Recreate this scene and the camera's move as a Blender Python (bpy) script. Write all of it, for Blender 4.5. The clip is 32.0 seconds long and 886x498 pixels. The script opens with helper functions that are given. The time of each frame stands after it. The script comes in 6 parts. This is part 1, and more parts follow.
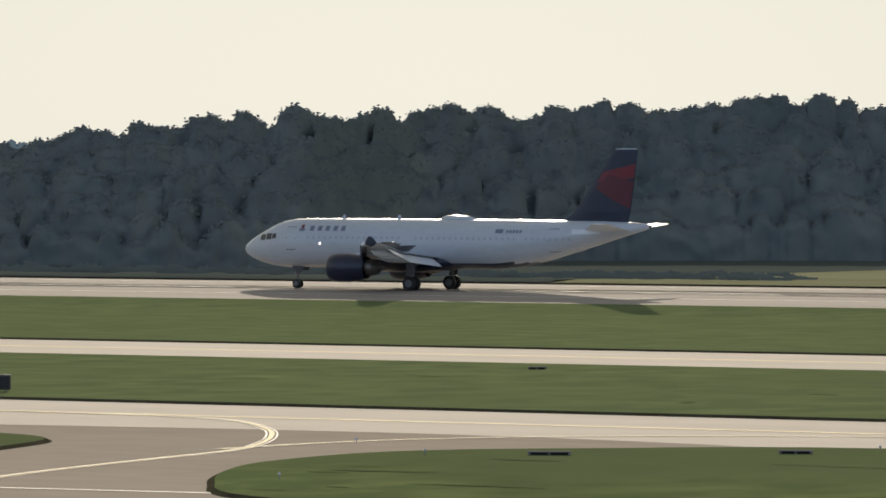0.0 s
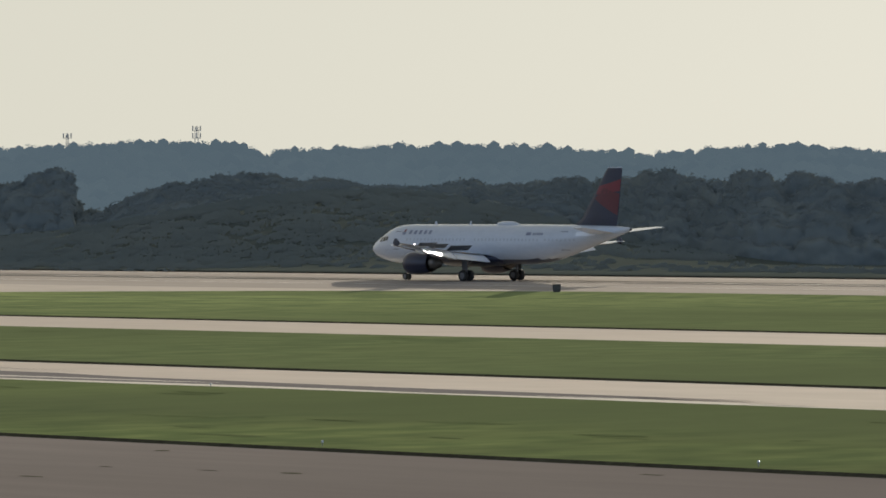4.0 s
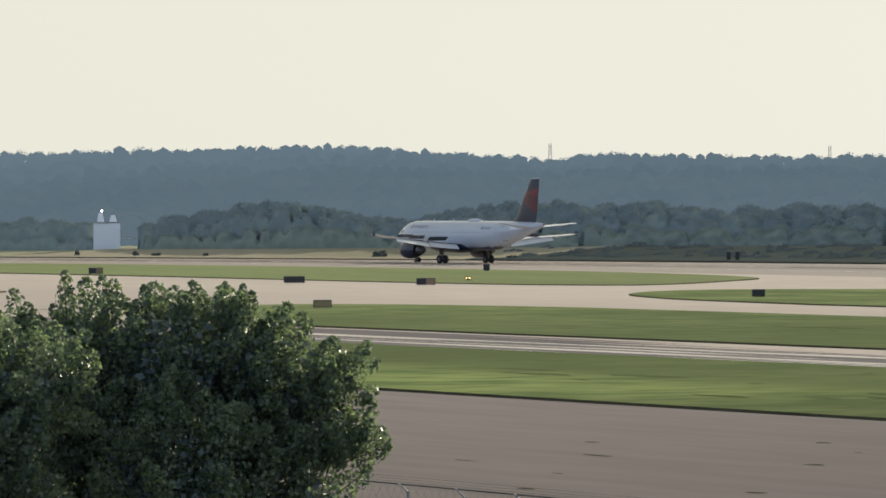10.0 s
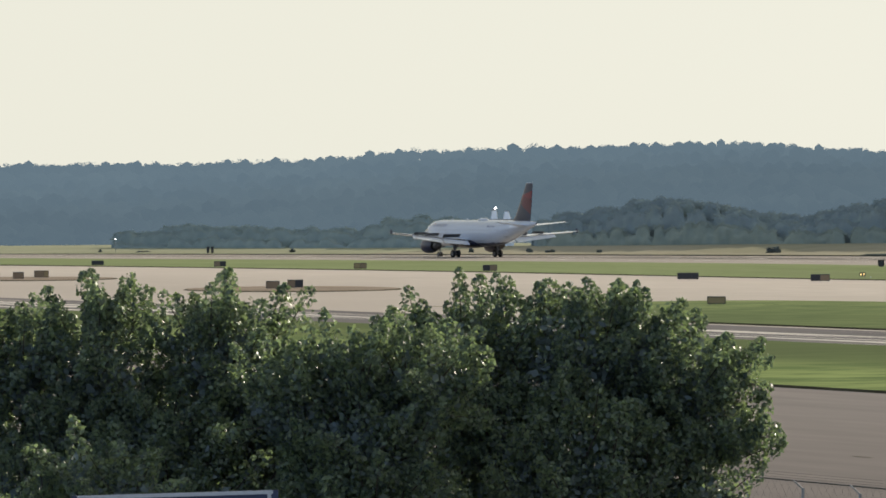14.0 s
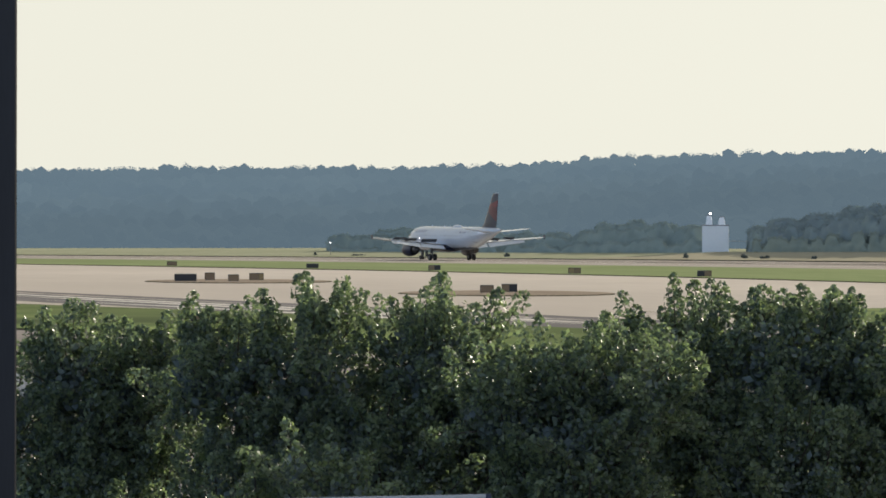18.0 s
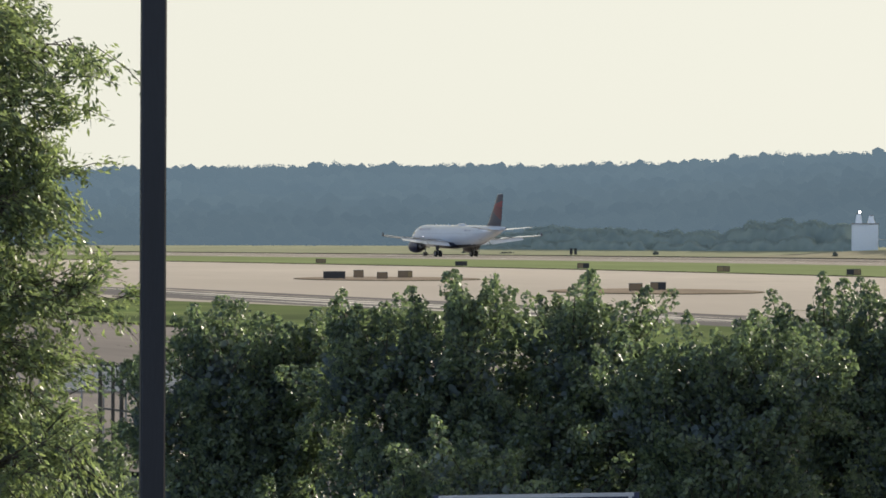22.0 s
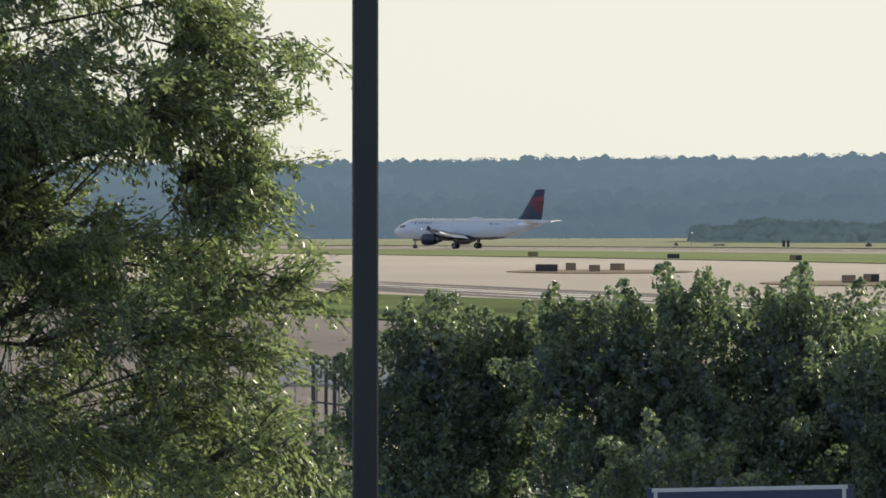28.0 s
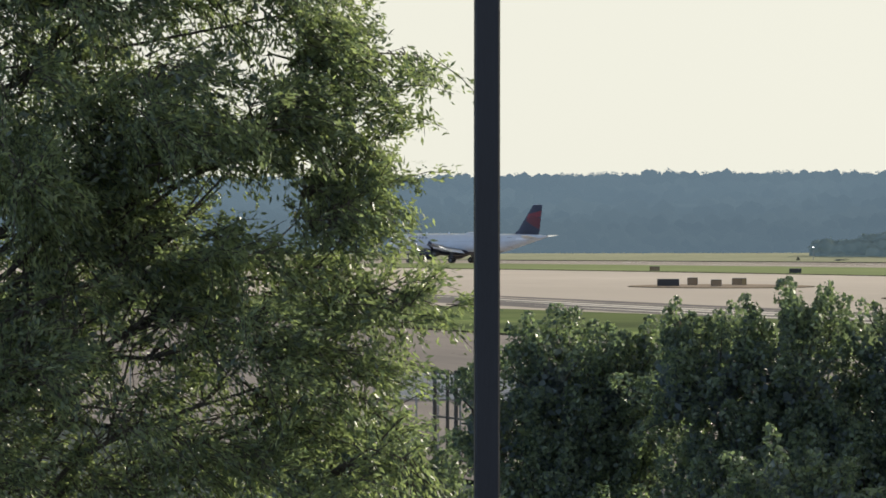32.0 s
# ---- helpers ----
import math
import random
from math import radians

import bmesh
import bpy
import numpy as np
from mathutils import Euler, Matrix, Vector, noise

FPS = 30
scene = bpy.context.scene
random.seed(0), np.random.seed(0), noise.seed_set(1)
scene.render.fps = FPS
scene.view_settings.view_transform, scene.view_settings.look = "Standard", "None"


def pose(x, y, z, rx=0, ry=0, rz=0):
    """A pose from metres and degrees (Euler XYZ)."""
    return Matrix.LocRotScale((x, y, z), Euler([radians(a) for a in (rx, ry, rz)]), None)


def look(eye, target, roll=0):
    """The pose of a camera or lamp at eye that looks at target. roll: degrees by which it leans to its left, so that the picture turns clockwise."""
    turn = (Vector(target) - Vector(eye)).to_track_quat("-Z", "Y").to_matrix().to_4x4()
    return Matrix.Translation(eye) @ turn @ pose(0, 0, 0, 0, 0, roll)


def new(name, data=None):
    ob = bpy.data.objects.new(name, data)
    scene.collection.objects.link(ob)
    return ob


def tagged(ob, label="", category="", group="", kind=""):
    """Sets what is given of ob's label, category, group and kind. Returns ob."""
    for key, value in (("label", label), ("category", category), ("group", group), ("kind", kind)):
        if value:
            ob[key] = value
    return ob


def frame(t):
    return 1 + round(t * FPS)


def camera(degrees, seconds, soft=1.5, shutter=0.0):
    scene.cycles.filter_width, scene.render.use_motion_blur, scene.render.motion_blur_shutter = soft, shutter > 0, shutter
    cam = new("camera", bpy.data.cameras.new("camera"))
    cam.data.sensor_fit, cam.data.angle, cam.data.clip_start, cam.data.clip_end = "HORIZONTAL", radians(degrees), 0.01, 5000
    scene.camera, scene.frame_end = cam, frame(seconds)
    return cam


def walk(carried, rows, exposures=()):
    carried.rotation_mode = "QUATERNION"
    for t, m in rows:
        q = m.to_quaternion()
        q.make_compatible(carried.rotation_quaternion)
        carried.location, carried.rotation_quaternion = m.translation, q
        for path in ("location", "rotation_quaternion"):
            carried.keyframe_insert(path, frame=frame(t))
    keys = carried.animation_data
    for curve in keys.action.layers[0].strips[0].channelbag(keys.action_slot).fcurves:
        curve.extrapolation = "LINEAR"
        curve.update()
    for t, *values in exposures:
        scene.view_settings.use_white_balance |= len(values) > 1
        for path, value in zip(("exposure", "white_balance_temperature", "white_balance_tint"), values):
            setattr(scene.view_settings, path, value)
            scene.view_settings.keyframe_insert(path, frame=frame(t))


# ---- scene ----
EYE = Vector((0.0, 0.0, 7.4))


def aim(yaw, pitch, roll):
    """Camera pose from the azimuth (0 looks along +y, negative turns to -x), the pitch and the lean."""
    a, e = radians(yaw), radians(pitch)
    way = Vector((math.sin(a) * math.cos(e), math.cos(a) * math.cos(e), math.sin(e)))
    return look(EYE, EYE + way, roll)


cam = camera(10.358, 32.0, soft=1.7)
PATH = [
    (0.0, -26.219, -0.559, 0.258),    (0.5, -29.384, -0.533, 0.182),    (1.0, -32.227, -0.489, 0.024),
    (1.5, -34.638, -0.447, -0.070),    (2.0, -36.863, -0.388, 0.020),    (2.5, -38.852, -0.291, 0.000),
    (3.0, -41.133, -0.203, 0.000),    (3.5, -43.256, -0.227, -0.010),    (4.0, -45.077, -0.453, -0.120),
    (4.5, -46.633, -0.589, 0.037),    (6.5, -51.806, -0.051, 0.103),    (7.0, -53.070, -0.295, 0.086),
    (7.5, -54.326, -0.406, 0.221),    (8.0, -55.133, -0.446, 0.187),    (8.5, -55.702, -0.353, 0.129),
    (9.0, -56.331, -0.390, 0.047),    (9.5, -57.081, -0.506, -0.125),    (10.0, -57.825, -0.480, -0.005),
    (10.5, -58.777, -0.426, 0.291),    (11.0, -59.731, -0.343, 0.383),    (11.5, -60.466, -0.388, 0.043),
    (12.0, -60.985, -0.348, -0.259),    (12.5, -61.326, -0.332, -0.374),    (13.0, -61.609, -0.371, -0.407),
    (13.5, -61.961, -0.429, -0.193),    (14.0, -62.437, -0.510, -0.237),    (14.5, -62.915, -0.417, -0.224),
    (15.0, -63.351, -0.329, -0.165),    (15.5, -63.716, -0.349, -0.145),    (17.5, -64.788, -0.389, -0.009),
    (18.0, -64.950, -0.454, 0.131),    (18.5, -65.244, -0.473, 0.106),    (19.0, -65.572, -0.325, 0.163),
    (19.5, -65.745, -0.329, 0.246),    (20.0, -65.865, -0.237, 0.298),    (20.5, -66.136, -0.290, 0.323),
    (21.0, -66.603, -0.402, 0.390),    (21.5, -66.768, -0.452, 0.376),    (22.0, -66.693, -0.485, 0.235),
    (22.5, -66.726, -0.499, 0.116),    (23.0, -67.034, -0.622, -0.012),    (23.5, -67.290, -0.695, -0.166),
    (24.0, -67.545, -0.609, -0.261),    (24.5, -67.756, -0.609, -0.285),    (25.0, -67.896, -0.708, -0.398),
    (25.5, -67.983, -0.585, -0.251),    (27.5, -68.916, -0.492, 0.105),    (28.0, -69.179, -0.572, -0.003),
    (28.5, -69.422, -0.493, -0.083),    (29.0, -69.513, -0.440, -0.006),    (29.5, -69.478, -0.408, -0.045),
    (30.0, -69.623, -0.430, -0.010),    (30.5, -70.030, -0.471, -0.011),    (31.0, -70.337, -0.371, 0.024),
    (31.5, -70.466, -0.346, -0.057),    (32.0, -70.604, -0.403, 0.037),
]

# exposure, white balance: the picture turns a little cooler as the camera swings away from the sun
EXPOSURES = [(0.0, 0.06, 6500, 10), (1.0, -0.16, 6500, 10), (3.0, 0.0, 6450, 10), (4.5, 0.04, 6420, 10), (8.0, 0.26, 6350, 10), (15.0, 0.38, 6320, 10), (20.0, 0.43, 6290, 10), (32.0, 0.44, 6280, 10)]
walk(cam, [(t, aim(a, e, r)) for t, a, e, r in PATH], EXPOSURES)

# ---------------------------------------------------------------- light
SUN_AZ, SUN_EL = -26.4, 17.0
world = bpy.data.worlds.new("hazy_evening_sky")
scene.world = world
world.use_nodes = True
wn, wl = world.node_tree.nodes, world.node_tree.links
wn.clear()
sky = wn.new("ShaderNodeTexSky")
sky.sky_type = "NISHITA"
sky.sun_disc = False
sky.sun_elevation = radians(SUN_EL)
sky.sun_rotation = radians(SUN_AZ)
sky.altitude, sky.air_density, sky.dust_density, sky.ozone_density = 100.0, 1.0, 1.5, 1.0
soft_sky = wn.new("ShaderNodeHueSaturation")
soft_sky.inputs["Saturation"].default_value = 0.22
bg = wn.new("ShaderNodeBackground")
bg.inputs["Strength"].default_value = 0.085
wout = wn.new("ShaderNodeOutputWorld")
# haze: cream towards the sun, dimmer and bluer on the far side of the sky
seen = wn.new("ShaderNodeTexCoord")
facing = wn.new("ShaderNodeVectorMath")
facing.operation = "DOT_PRODUCT"
facing.inputs[1].default_value = (math.sin(radians(SUN_AZ)), math.cos(radians(SUN_AZ)), 0.1)
turn = wn.new("ShaderNodeMapRange")
turn.interpolation_type = "SMOOTHSTEP"
turn.inputs["From Min"].default_value, turn.inputs["From Max"].default_value = -0.9, 0.35
tone = wn.new("ShaderNodeMix")
tone.data_type = "RGBA"
tone.inputs["A"].default_value = (5.7, 7.6, 10.8, 1)
tone.inputs["B"].default_value = (7.75, 7.5, 6.25, 1)
haze = wn.new("ShaderNodeMix")
haze.data_type = "RGBA"
haze.inputs["Factor"].default_value = 0.955
wl.new(seen.outputs["Generated"], facing.inputs[0])
wl.new(facing.outputs["Value"], turn.inputs["Value"])
wl.new(turn.outputs["Result"], tone.inputs["Factor"])
wl.new(sky.outputs[0], soft_sky.inputs["Color"])
wl.new(soft_sky.outputs[0], haze.inputs["A"])
wl.new(tone.outputs["Result"], haze.inputs["B"])
# the haze thins out overhead
split = wn.new("ShaderNodeSeparateXYZ")
thin = wn.new("ShaderNodeMapRange")
thin.interpolation_type = "SMOOTHSTEP"
thin.inputs["From Min"].default_value, thin.inputs["From Max"].default_value = 0.10, 0.95
thin.inputs["To Min"].default_value, thin.inputs["To Max"].default_value = 1.0, 0.40
dim = wn.new("ShaderNodeVectorMath")
dim.operation = "SCALE"
wl.new(seen.outputs["Generated"], split.inputs[0])
wl.new(split.outputs["Z"], thin.inputs["Value"])
wl.new(haze.outputs["Result"], dim.inputs[0])
wl.new(thin.outputs["Result"], dim.inputs["Scale"])
wl.new(dim.outputs[0], bg.inputs["Color"])
wl.new(bg.outputs[0], wout.inputs["Surface"])

sun = new("sun", bpy.data.lights.new("sun", "SUN"))
sun.data.energy = 4.5
sun.data.angle = radians(0.6)
sun.data.color = (1.0, 0.88, 0.70)
sun_way = Vector((math.sin(radians(SUN_AZ)) * math.cos(radians(SUN_EL)),
                  math.cos(radians(SUN_AZ)) * math.cos(radians(SUN_EL)), math.sin(radians(SUN_EL))))
sun.matrix_world = look(sun_way * 400, (0, 0, 0))


# ---------------------------------------------------------------- materials
def material(name, rough=0.6, metal=0.0, spec=0.5):
    m = bpy.data.materials.new(name)
    m.use_nodes = True
    n = m.node_tree.nodes
    b = n["Principled BSDF"]
    b.inputs["Roughness"].default_value = rough
    b.inputs["Metallic"].default_value = metal
    b.inputs["Specular IOR Level"].default_value = spec
    return m, n, m.node_tree.links, b


def mottled(name, dark, light, scale=1.0, rough=0.6, metal=0.0, spec=0.5, stretch=(1, 1, 1), bump=0.0, second=None, where="Object", fine=9.0, bias=(0.3, 0.7), dark_end=None, ditch=None):
    """Two colours mixed by noise at two scales; second: a third colour for large patches."""
    m, n, l, b = material(name, rough, metal, spec)
    co = n.new("ShaderNodeTexCoord")
    mp = n.new("ShaderNodeMapping")
    mp.inputs["Scale"].default_value = stretch
    l.new(co.outputs[where], mp.inputs["Vector"])
    big = n.new("ShaderNodeTexNoise")
    big.inputs["Scale"].default_value, big.inputs["Detail"].default_value = scale, 5.0
    small = n.new("ShaderNodeTexNoise")
    small.inputs["Scale"].default_value, small.inputs["Detail"].default_value = scale * fine, 4.0
    l.new(mp.outputs[0], big.inputs["Vector"])
    l.new(mp.outputs[0], small.inputs["Vector"])
    add = n.new("ShaderNodeMath")
    add.operation = "MULTIPLY_ADD"
    add.inputs[1].default_value = 0.5
    half = n.new("ShaderNodeMath")
    half.operation = "MULTIPLY"
    half.inputs[1].default_value = 0.5
    l.new(small.outputs["Fac"], half.inputs[0])
    l.new(big.outputs["Fac"], add.inputs[0])
    l.new(half.outputs[0], add.inputs[2])
    ramp = n.new("ShaderNodeValToRGB")
    ramp.color_ramp.elements[0].position, ramp.color_ramp.elements[1].position = bias
    ramp.color_ramp.elements[0].color, ramp.color_ramp.elements[1].color = (*dark, 1), (*light, 1)
    l.new(add.outputs[0], ramp.inputs["Fac"])
    col = ramp.outputs["Color"]
    if second:
        patch = n.new("ShaderNodeTexNoise")
        patch.inputs["Scale"].default_value, patch.inputs["Detail"].default_value = scale * 0.23, 3.0
        l.new(mp.outputs[0], patch.inputs["Vector"])
        pr = n.new("ShaderNodeValToRGB")
        pr.color_ramp.elements[0].position, pr.color_ramp.elements[1].position = 0.48, 0.68
        l.new(patch.outputs["Fac"], pr.inputs["Fac"])
        mix = n.new("ShaderNodeMix")
        mix.data_type = "RGBA"
        l.new(pr.outputs["Color"], mix.inputs["Factor"])
        l.new(col, mix.inputs["A"])
        mix.inputs["B"].default_value = (*second, 1)
        col = mix.outputs["Result"]
    if dark_end:
        # darker towards one end along x, broken up by the patches
        place_x = n.new("ShaderNodeSeparateXYZ")
        l.new(co.outputs[where], place_x.inputs[0])
        along = n.new("ShaderNodeMapRange")
        along.inputs["From Min"].default_value, along.inputs["From Max"].default_value = dark_end[:2]
        l.new(place_x.outputs["X"], along.inputs["Value"])
        part_of = n.new("ShaderNodeMath")
        part_of.operation = "MULTIPLY"
        part_of.use_clamp = True
        l.new(along.outputs["Result"], part_of.inputs[0])
        blot = n.new("ShaderNodeMapRange")
        blot.inputs["From Min"].default_value, blot.inputs["From Max"].default_value = 0.3, 0.6
        blot.inputs["To Min"].default_value, blot.inputs["To Max"].default_value = 0.30, 0.78
        l.new(big.outputs["Fac"], blot.inputs["Value"])
        l.new(blot.outputs["Result"], part_of.inputs[1])
        end_mix = n.new("ShaderNodeMix")
        end_mix.data_type = "RGBA"
        l.new(part_of.outputs[0], end_mix.inputs["Factor"])
        l.new(col, end_mix.inputs["A"])
        end_mix.inputs["B"].default_value = (*dark_end[2], 1)
        col = end_mix.outputs["Result"]
    if ditch:
        # duller, thinner growth along a shallow ditch, its edges broken up by the patches
        place_y = n.new("ShaderNodeSeparateXYZ")
        l.new(co.outputs[where], place_y.inputs[0])
        shift = n.new("ShaderNodeMath")
        shift.operation = "MULTIPLY_ADD"
        shift.inputs[1].default_value = 14.0
        l.new(add.outputs[0], shift.inputs[0])
        l.new(place_y.outputs["Y"], shift.inputs[2])
        across = n.new("ShaderNodeMapRange")
        across.inputs["From Min"].default_value, across.inputs["From Max"].default_value = ditch[0] + 7.0, ditch[1] + 7.0
        across.inputs["To Max"].default_value = 0.75
        l.new(shift.outputs[0], across.inputs["Value"])
        dull = n.new("ShaderNodeMix")
        dull.data_type = "RGBA"
        l.new(across.outputs["Result"], dull.inputs["Factor"])
        l.new(col, dull.inputs["A"])
        dull.inputs["B"].default_value = (0.120, 0.146, 0.074, 1)
        col = dull.outputs["Result"]
    l.new(col, b.inputs["Base Color"])
    if bump:
        bp = n.new("ShaderNodeBump")
        bp.inputs["Strength"].default_value, bp.inputs["Distance"].default_value = bump, 0.05
        l.new(small.outputs["Fac"], bp.inputs["Height"])
        l.new(bp.outputs[0], b.inputs["Normal"])
    return m


def leafy(name, dark, light, rough=0.4, through_light=0.35, haze_glow=None, spec=0.5):
    """Leaves: colour by island, part of the light passes through; distance haze can be painted in as emission."""
    m, n, l, b = material(name, rough, 0.0, spec)
    geo = n.new("ShaderNodeNewGeometry")
    ramp = n.new("ShaderNodeValToRGB")
    ramp.color_ramp.elements[0].color, ramp.color_ramp.elements[1].color = (*dark, 1), (*light, 1)
    l.new(geo.outputs["Random Per Island"], ramp.inputs["Fac"])
    l.new(ramp.outputs[0], b.inputs["Base Color"])
    if through_light:
        tr = n.new("ShaderNodeBsdfTranslucent")
        warm = n.new("ShaderNodeMix")
        warm.data_type, warm.blend_type = "RGBA", "MULTIPLY"
        warm.inputs["Factor"].default_value = 1.0
        l.new(ramp.outputs[0], warm.inputs["A"])
        warm.inputs["B"].default_value = (1.4, 1.5, 0.92, 1)
        l.new(warm.outputs["Result"], tr.inputs["Color"])
        mx = n.new("ShaderNodeMixShader")
        mx.inputs["Fac"].default_value = through_light
        l.new(b.outputs[0], mx.inputs[1])
        l.new(tr.outputs[0], mx.inputs[2])
        l.new(mx.outputs[0], n["Material Output"].inputs["Surface"])
    # distance haze painted as a blue emission, varied by noise and by island
    if haze_glow:
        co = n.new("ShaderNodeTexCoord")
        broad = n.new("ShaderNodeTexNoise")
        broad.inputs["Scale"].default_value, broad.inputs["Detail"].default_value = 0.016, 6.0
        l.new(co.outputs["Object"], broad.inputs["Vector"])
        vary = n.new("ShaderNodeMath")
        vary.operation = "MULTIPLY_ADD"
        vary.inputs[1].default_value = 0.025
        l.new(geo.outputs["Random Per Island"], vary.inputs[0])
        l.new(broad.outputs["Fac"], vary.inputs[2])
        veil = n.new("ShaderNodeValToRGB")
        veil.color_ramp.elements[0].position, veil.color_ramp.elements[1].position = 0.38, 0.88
        veil.color_ramp.elements[0].color, veil.color_ramp.elements[1].color = (*[c * 0.93 for c in haze_glow], 1), (haze_glow[0] * 1.09, haze_glow[1] * 1.06, haze_glow[2] * 1.02, 1)
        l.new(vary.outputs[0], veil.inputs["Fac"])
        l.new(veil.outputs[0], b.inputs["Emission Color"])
        # the painted haze is weaker towards +x
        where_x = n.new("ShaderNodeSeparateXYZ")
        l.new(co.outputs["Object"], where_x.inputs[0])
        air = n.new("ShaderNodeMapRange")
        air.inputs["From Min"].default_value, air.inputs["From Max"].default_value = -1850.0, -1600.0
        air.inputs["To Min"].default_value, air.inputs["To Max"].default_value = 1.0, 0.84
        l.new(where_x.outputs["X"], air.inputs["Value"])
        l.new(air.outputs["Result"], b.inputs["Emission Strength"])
    return m


def canopy(name, dark, light, scale=0.5, bump=0.5, second=None, each=0.55):
    """Closed crowns far off: matt, each lump or leaf clump with a tone of its own (its share: each), broken up by noise."""
    m, n, l, b = material(name, 1.0, 0.0, 0.0)
    geo = n.new("ShaderNodeNewGeometry")
    co = n.new("ShaderNodeTexCoord")
    fine = n.new("ShaderNodeTexNoise")
    fine.inputs["Scale"].default_value, fine.inputs["Detail"].default_value = scale, 6.0
    l.new(co.outputs["Object"], fine.inputs["Vector"])
    vary = n.new("ShaderNodeMath")
    vary.operation = "MULTIPLY_ADD"
    vary.inputs[1].default_value = each
    l.new(geo.outputs["Random Per Island"], vary.inputs[0])
    half = n.new("ShaderNodeMath")
    half.operation = "MULTIPLY"
    half.inputs[1].default_value = 1.0 - each
    l.new(fine.outputs["Fac"], half.inputs[0])
    l.new(half.outputs[0], vary.inputs[2])
    ramp = n.new("ShaderNodeValToRGB")
    ramp.color_ramp.elements[0].position, ramp.color_ramp.elements[1].position = 0.15, 0.85
    ramp.color_ramp.elements[0].color, ramp.color_ramp.elements[1].color = (*dark, 1), (*light, 1)
    if second:
        e = ramp.color_ramp.elements.new(0.5)
        e.color = (*second, 1)
    l.new(vary.outputs[0], ramp.inputs["Fac"])
    l.new(ramp.outputs[0], b.inputs["Base Color"])
    if not bump:
        return m
    bp = n.new("ShaderNodeBump")
    bp.inputs["Strength"].default_value, bp.inputs["Distance"].default_value = bump, 0.6
    l.new(fine.outputs["Fac"], bp.inputs["Height"])
    l.new(bp.outputs[0], b.inputs["Normal"])
    return m


def plain(name, rgb, rough=0.5, metal=0.0, spec=0.5, dirt=0.12, scale=3.0):
    d = tuple(c * (1 - dirt) for c in rgb)
    return mottled(name, d, rgb, scale, rough, metal, spec)


M_GRASS = mottled("mown_grass", (0.128, 0.164, 0.082), (0.246, 0.294, 0.132), 0.10, 0.9, spec=0.0, stretch=(0.8, 0.5, 1), bump=0.2, second=(0.140, 0.172, 0.086), fine=5, bias=(0.40, 0.60), dark_end=(-330.0, -220.0, (0.112, 0.138, 0.072)))
M_NEARGRASS = mottled("near_mown_grass", (0.140, 0.186, 0.080), (0.272, 0.326, 0.132), 0.10, 0.9, spec=0.0, stretch=(1, 0.5, 1), bump=0.2, second=(0.092, 0.114, 0.064), fine=5, bias=(0.42, 0.58), dark_end=(-175.0, -105.0, (0.080, 0.097, 0.053)), ditch=(114.0, 122.5))
# mown turf far off, its distance haze painted in as a lighter green
M_FARGRASS = mottled("haze_paled_turf", (0.185, 0.222, 0.110), (0.280, 0.318, 0.165), 0.05, 0.95, spec=0.0, stretch=(0.4, 1, 1), second=(0.20, 0.225, 0.125))
M_DRY = mottled("dry_grass", (0.30, 0.275, 0.20), (0.41, 0.38, 0.285), 0.05, 0.9, spec=0.0, stretch=(0.4, 1, 1), second=(0.19, 0.20, 0.11))
M_WILD = mottled("rough_ground", (0.064, 0.080, 0.078), (0.100, 0.112, 0.100), 0.06, 0.95, spec=0.0, second=(0.076, 0.090, 0.084))
M_CONCRETE = mottled("taxiway_concrete", (0.455, 0.402, 0.350), (0.565, 0.502, 0.442), 0.04, 0.9, spec=0.015, stretch=(0.3, 0.5, 1), bump=0.1, second=(0.415, 0.366, 0.322), fine=14)
M_RUNWAY = mottled("runway_concrete", (0.305, 0.272, 0.243), (0.415, 0.37, 0.33), 0.03, 0.9, spec=0.015, stretch=(0.12, 1, 1), bump=0.1, second=(0.24, 0.22, 0.20), fine=12)
M_ASPHALT = mottled("weathered_asphalt", (0.218, 0.196, 0.184), (0.305, 0.274, 0.254), 0.07, 0.95, spec=0.0, stretch=(0.14, 0.9, 1), bump=0.1, second=(0.196, 0.182, 0.178), fine=11, dark_end=(-155.0, -90.0, (0.150, 0.134, 0.127)))
M_CONNECTOR = mottled("brownish_connector_asphalt", (0.36, 0.312, 0.268), (0.45, 0.388, 0.330), 0.06, 0.95, spec=0.0, stretch=(0.5, 1, 1), bump=0.04, second=(0.27, 0.242, 0.222), fine=12)
M_TAR = mottled("dark_asphalt", (0.162, 0.152, 0.150), (0.222, 0.208, 0.204), 0.08, 0.9, spec=0.0, stretch=(0.2, 1, 1))
M_PALE = mottled("pale_paint_strip", (0.54, 0.50, 0.45), (0.64, 0.60, 0.54), 0.2, 0.9, spec=0.015)
M_YELLOW = mottled("yellow_paint", (0.66, 0.53, 0.27), (0.75, 0.62, 0.36), 0.6, 0.8, spec=0.06)
M_WHITE_LINE = mottled("white_paint", (0.74, 0.70, 0.62), (0.84, 0.80, 0.73), 0.6, 0.8, spec=0.06)
# paler and bluer than near foliage: distance haze put into the woods' colours
M_WOODS = canopy("haze_tinted_pine_crowns", (0.104, 0.127, 0.130), (0.180, 0.198, 0.180), 0.13, 0.15, (0.138, 0.159, 0.157), 0.0)
M_WOODS_LEAF = canopy("haze_tinted_pine_leaves", (0.110, 0.132, 0.135), (0.174, 0.192, 0.176), 0.13, 0.0, (0.138, 0.158, 0.156), 0.12)
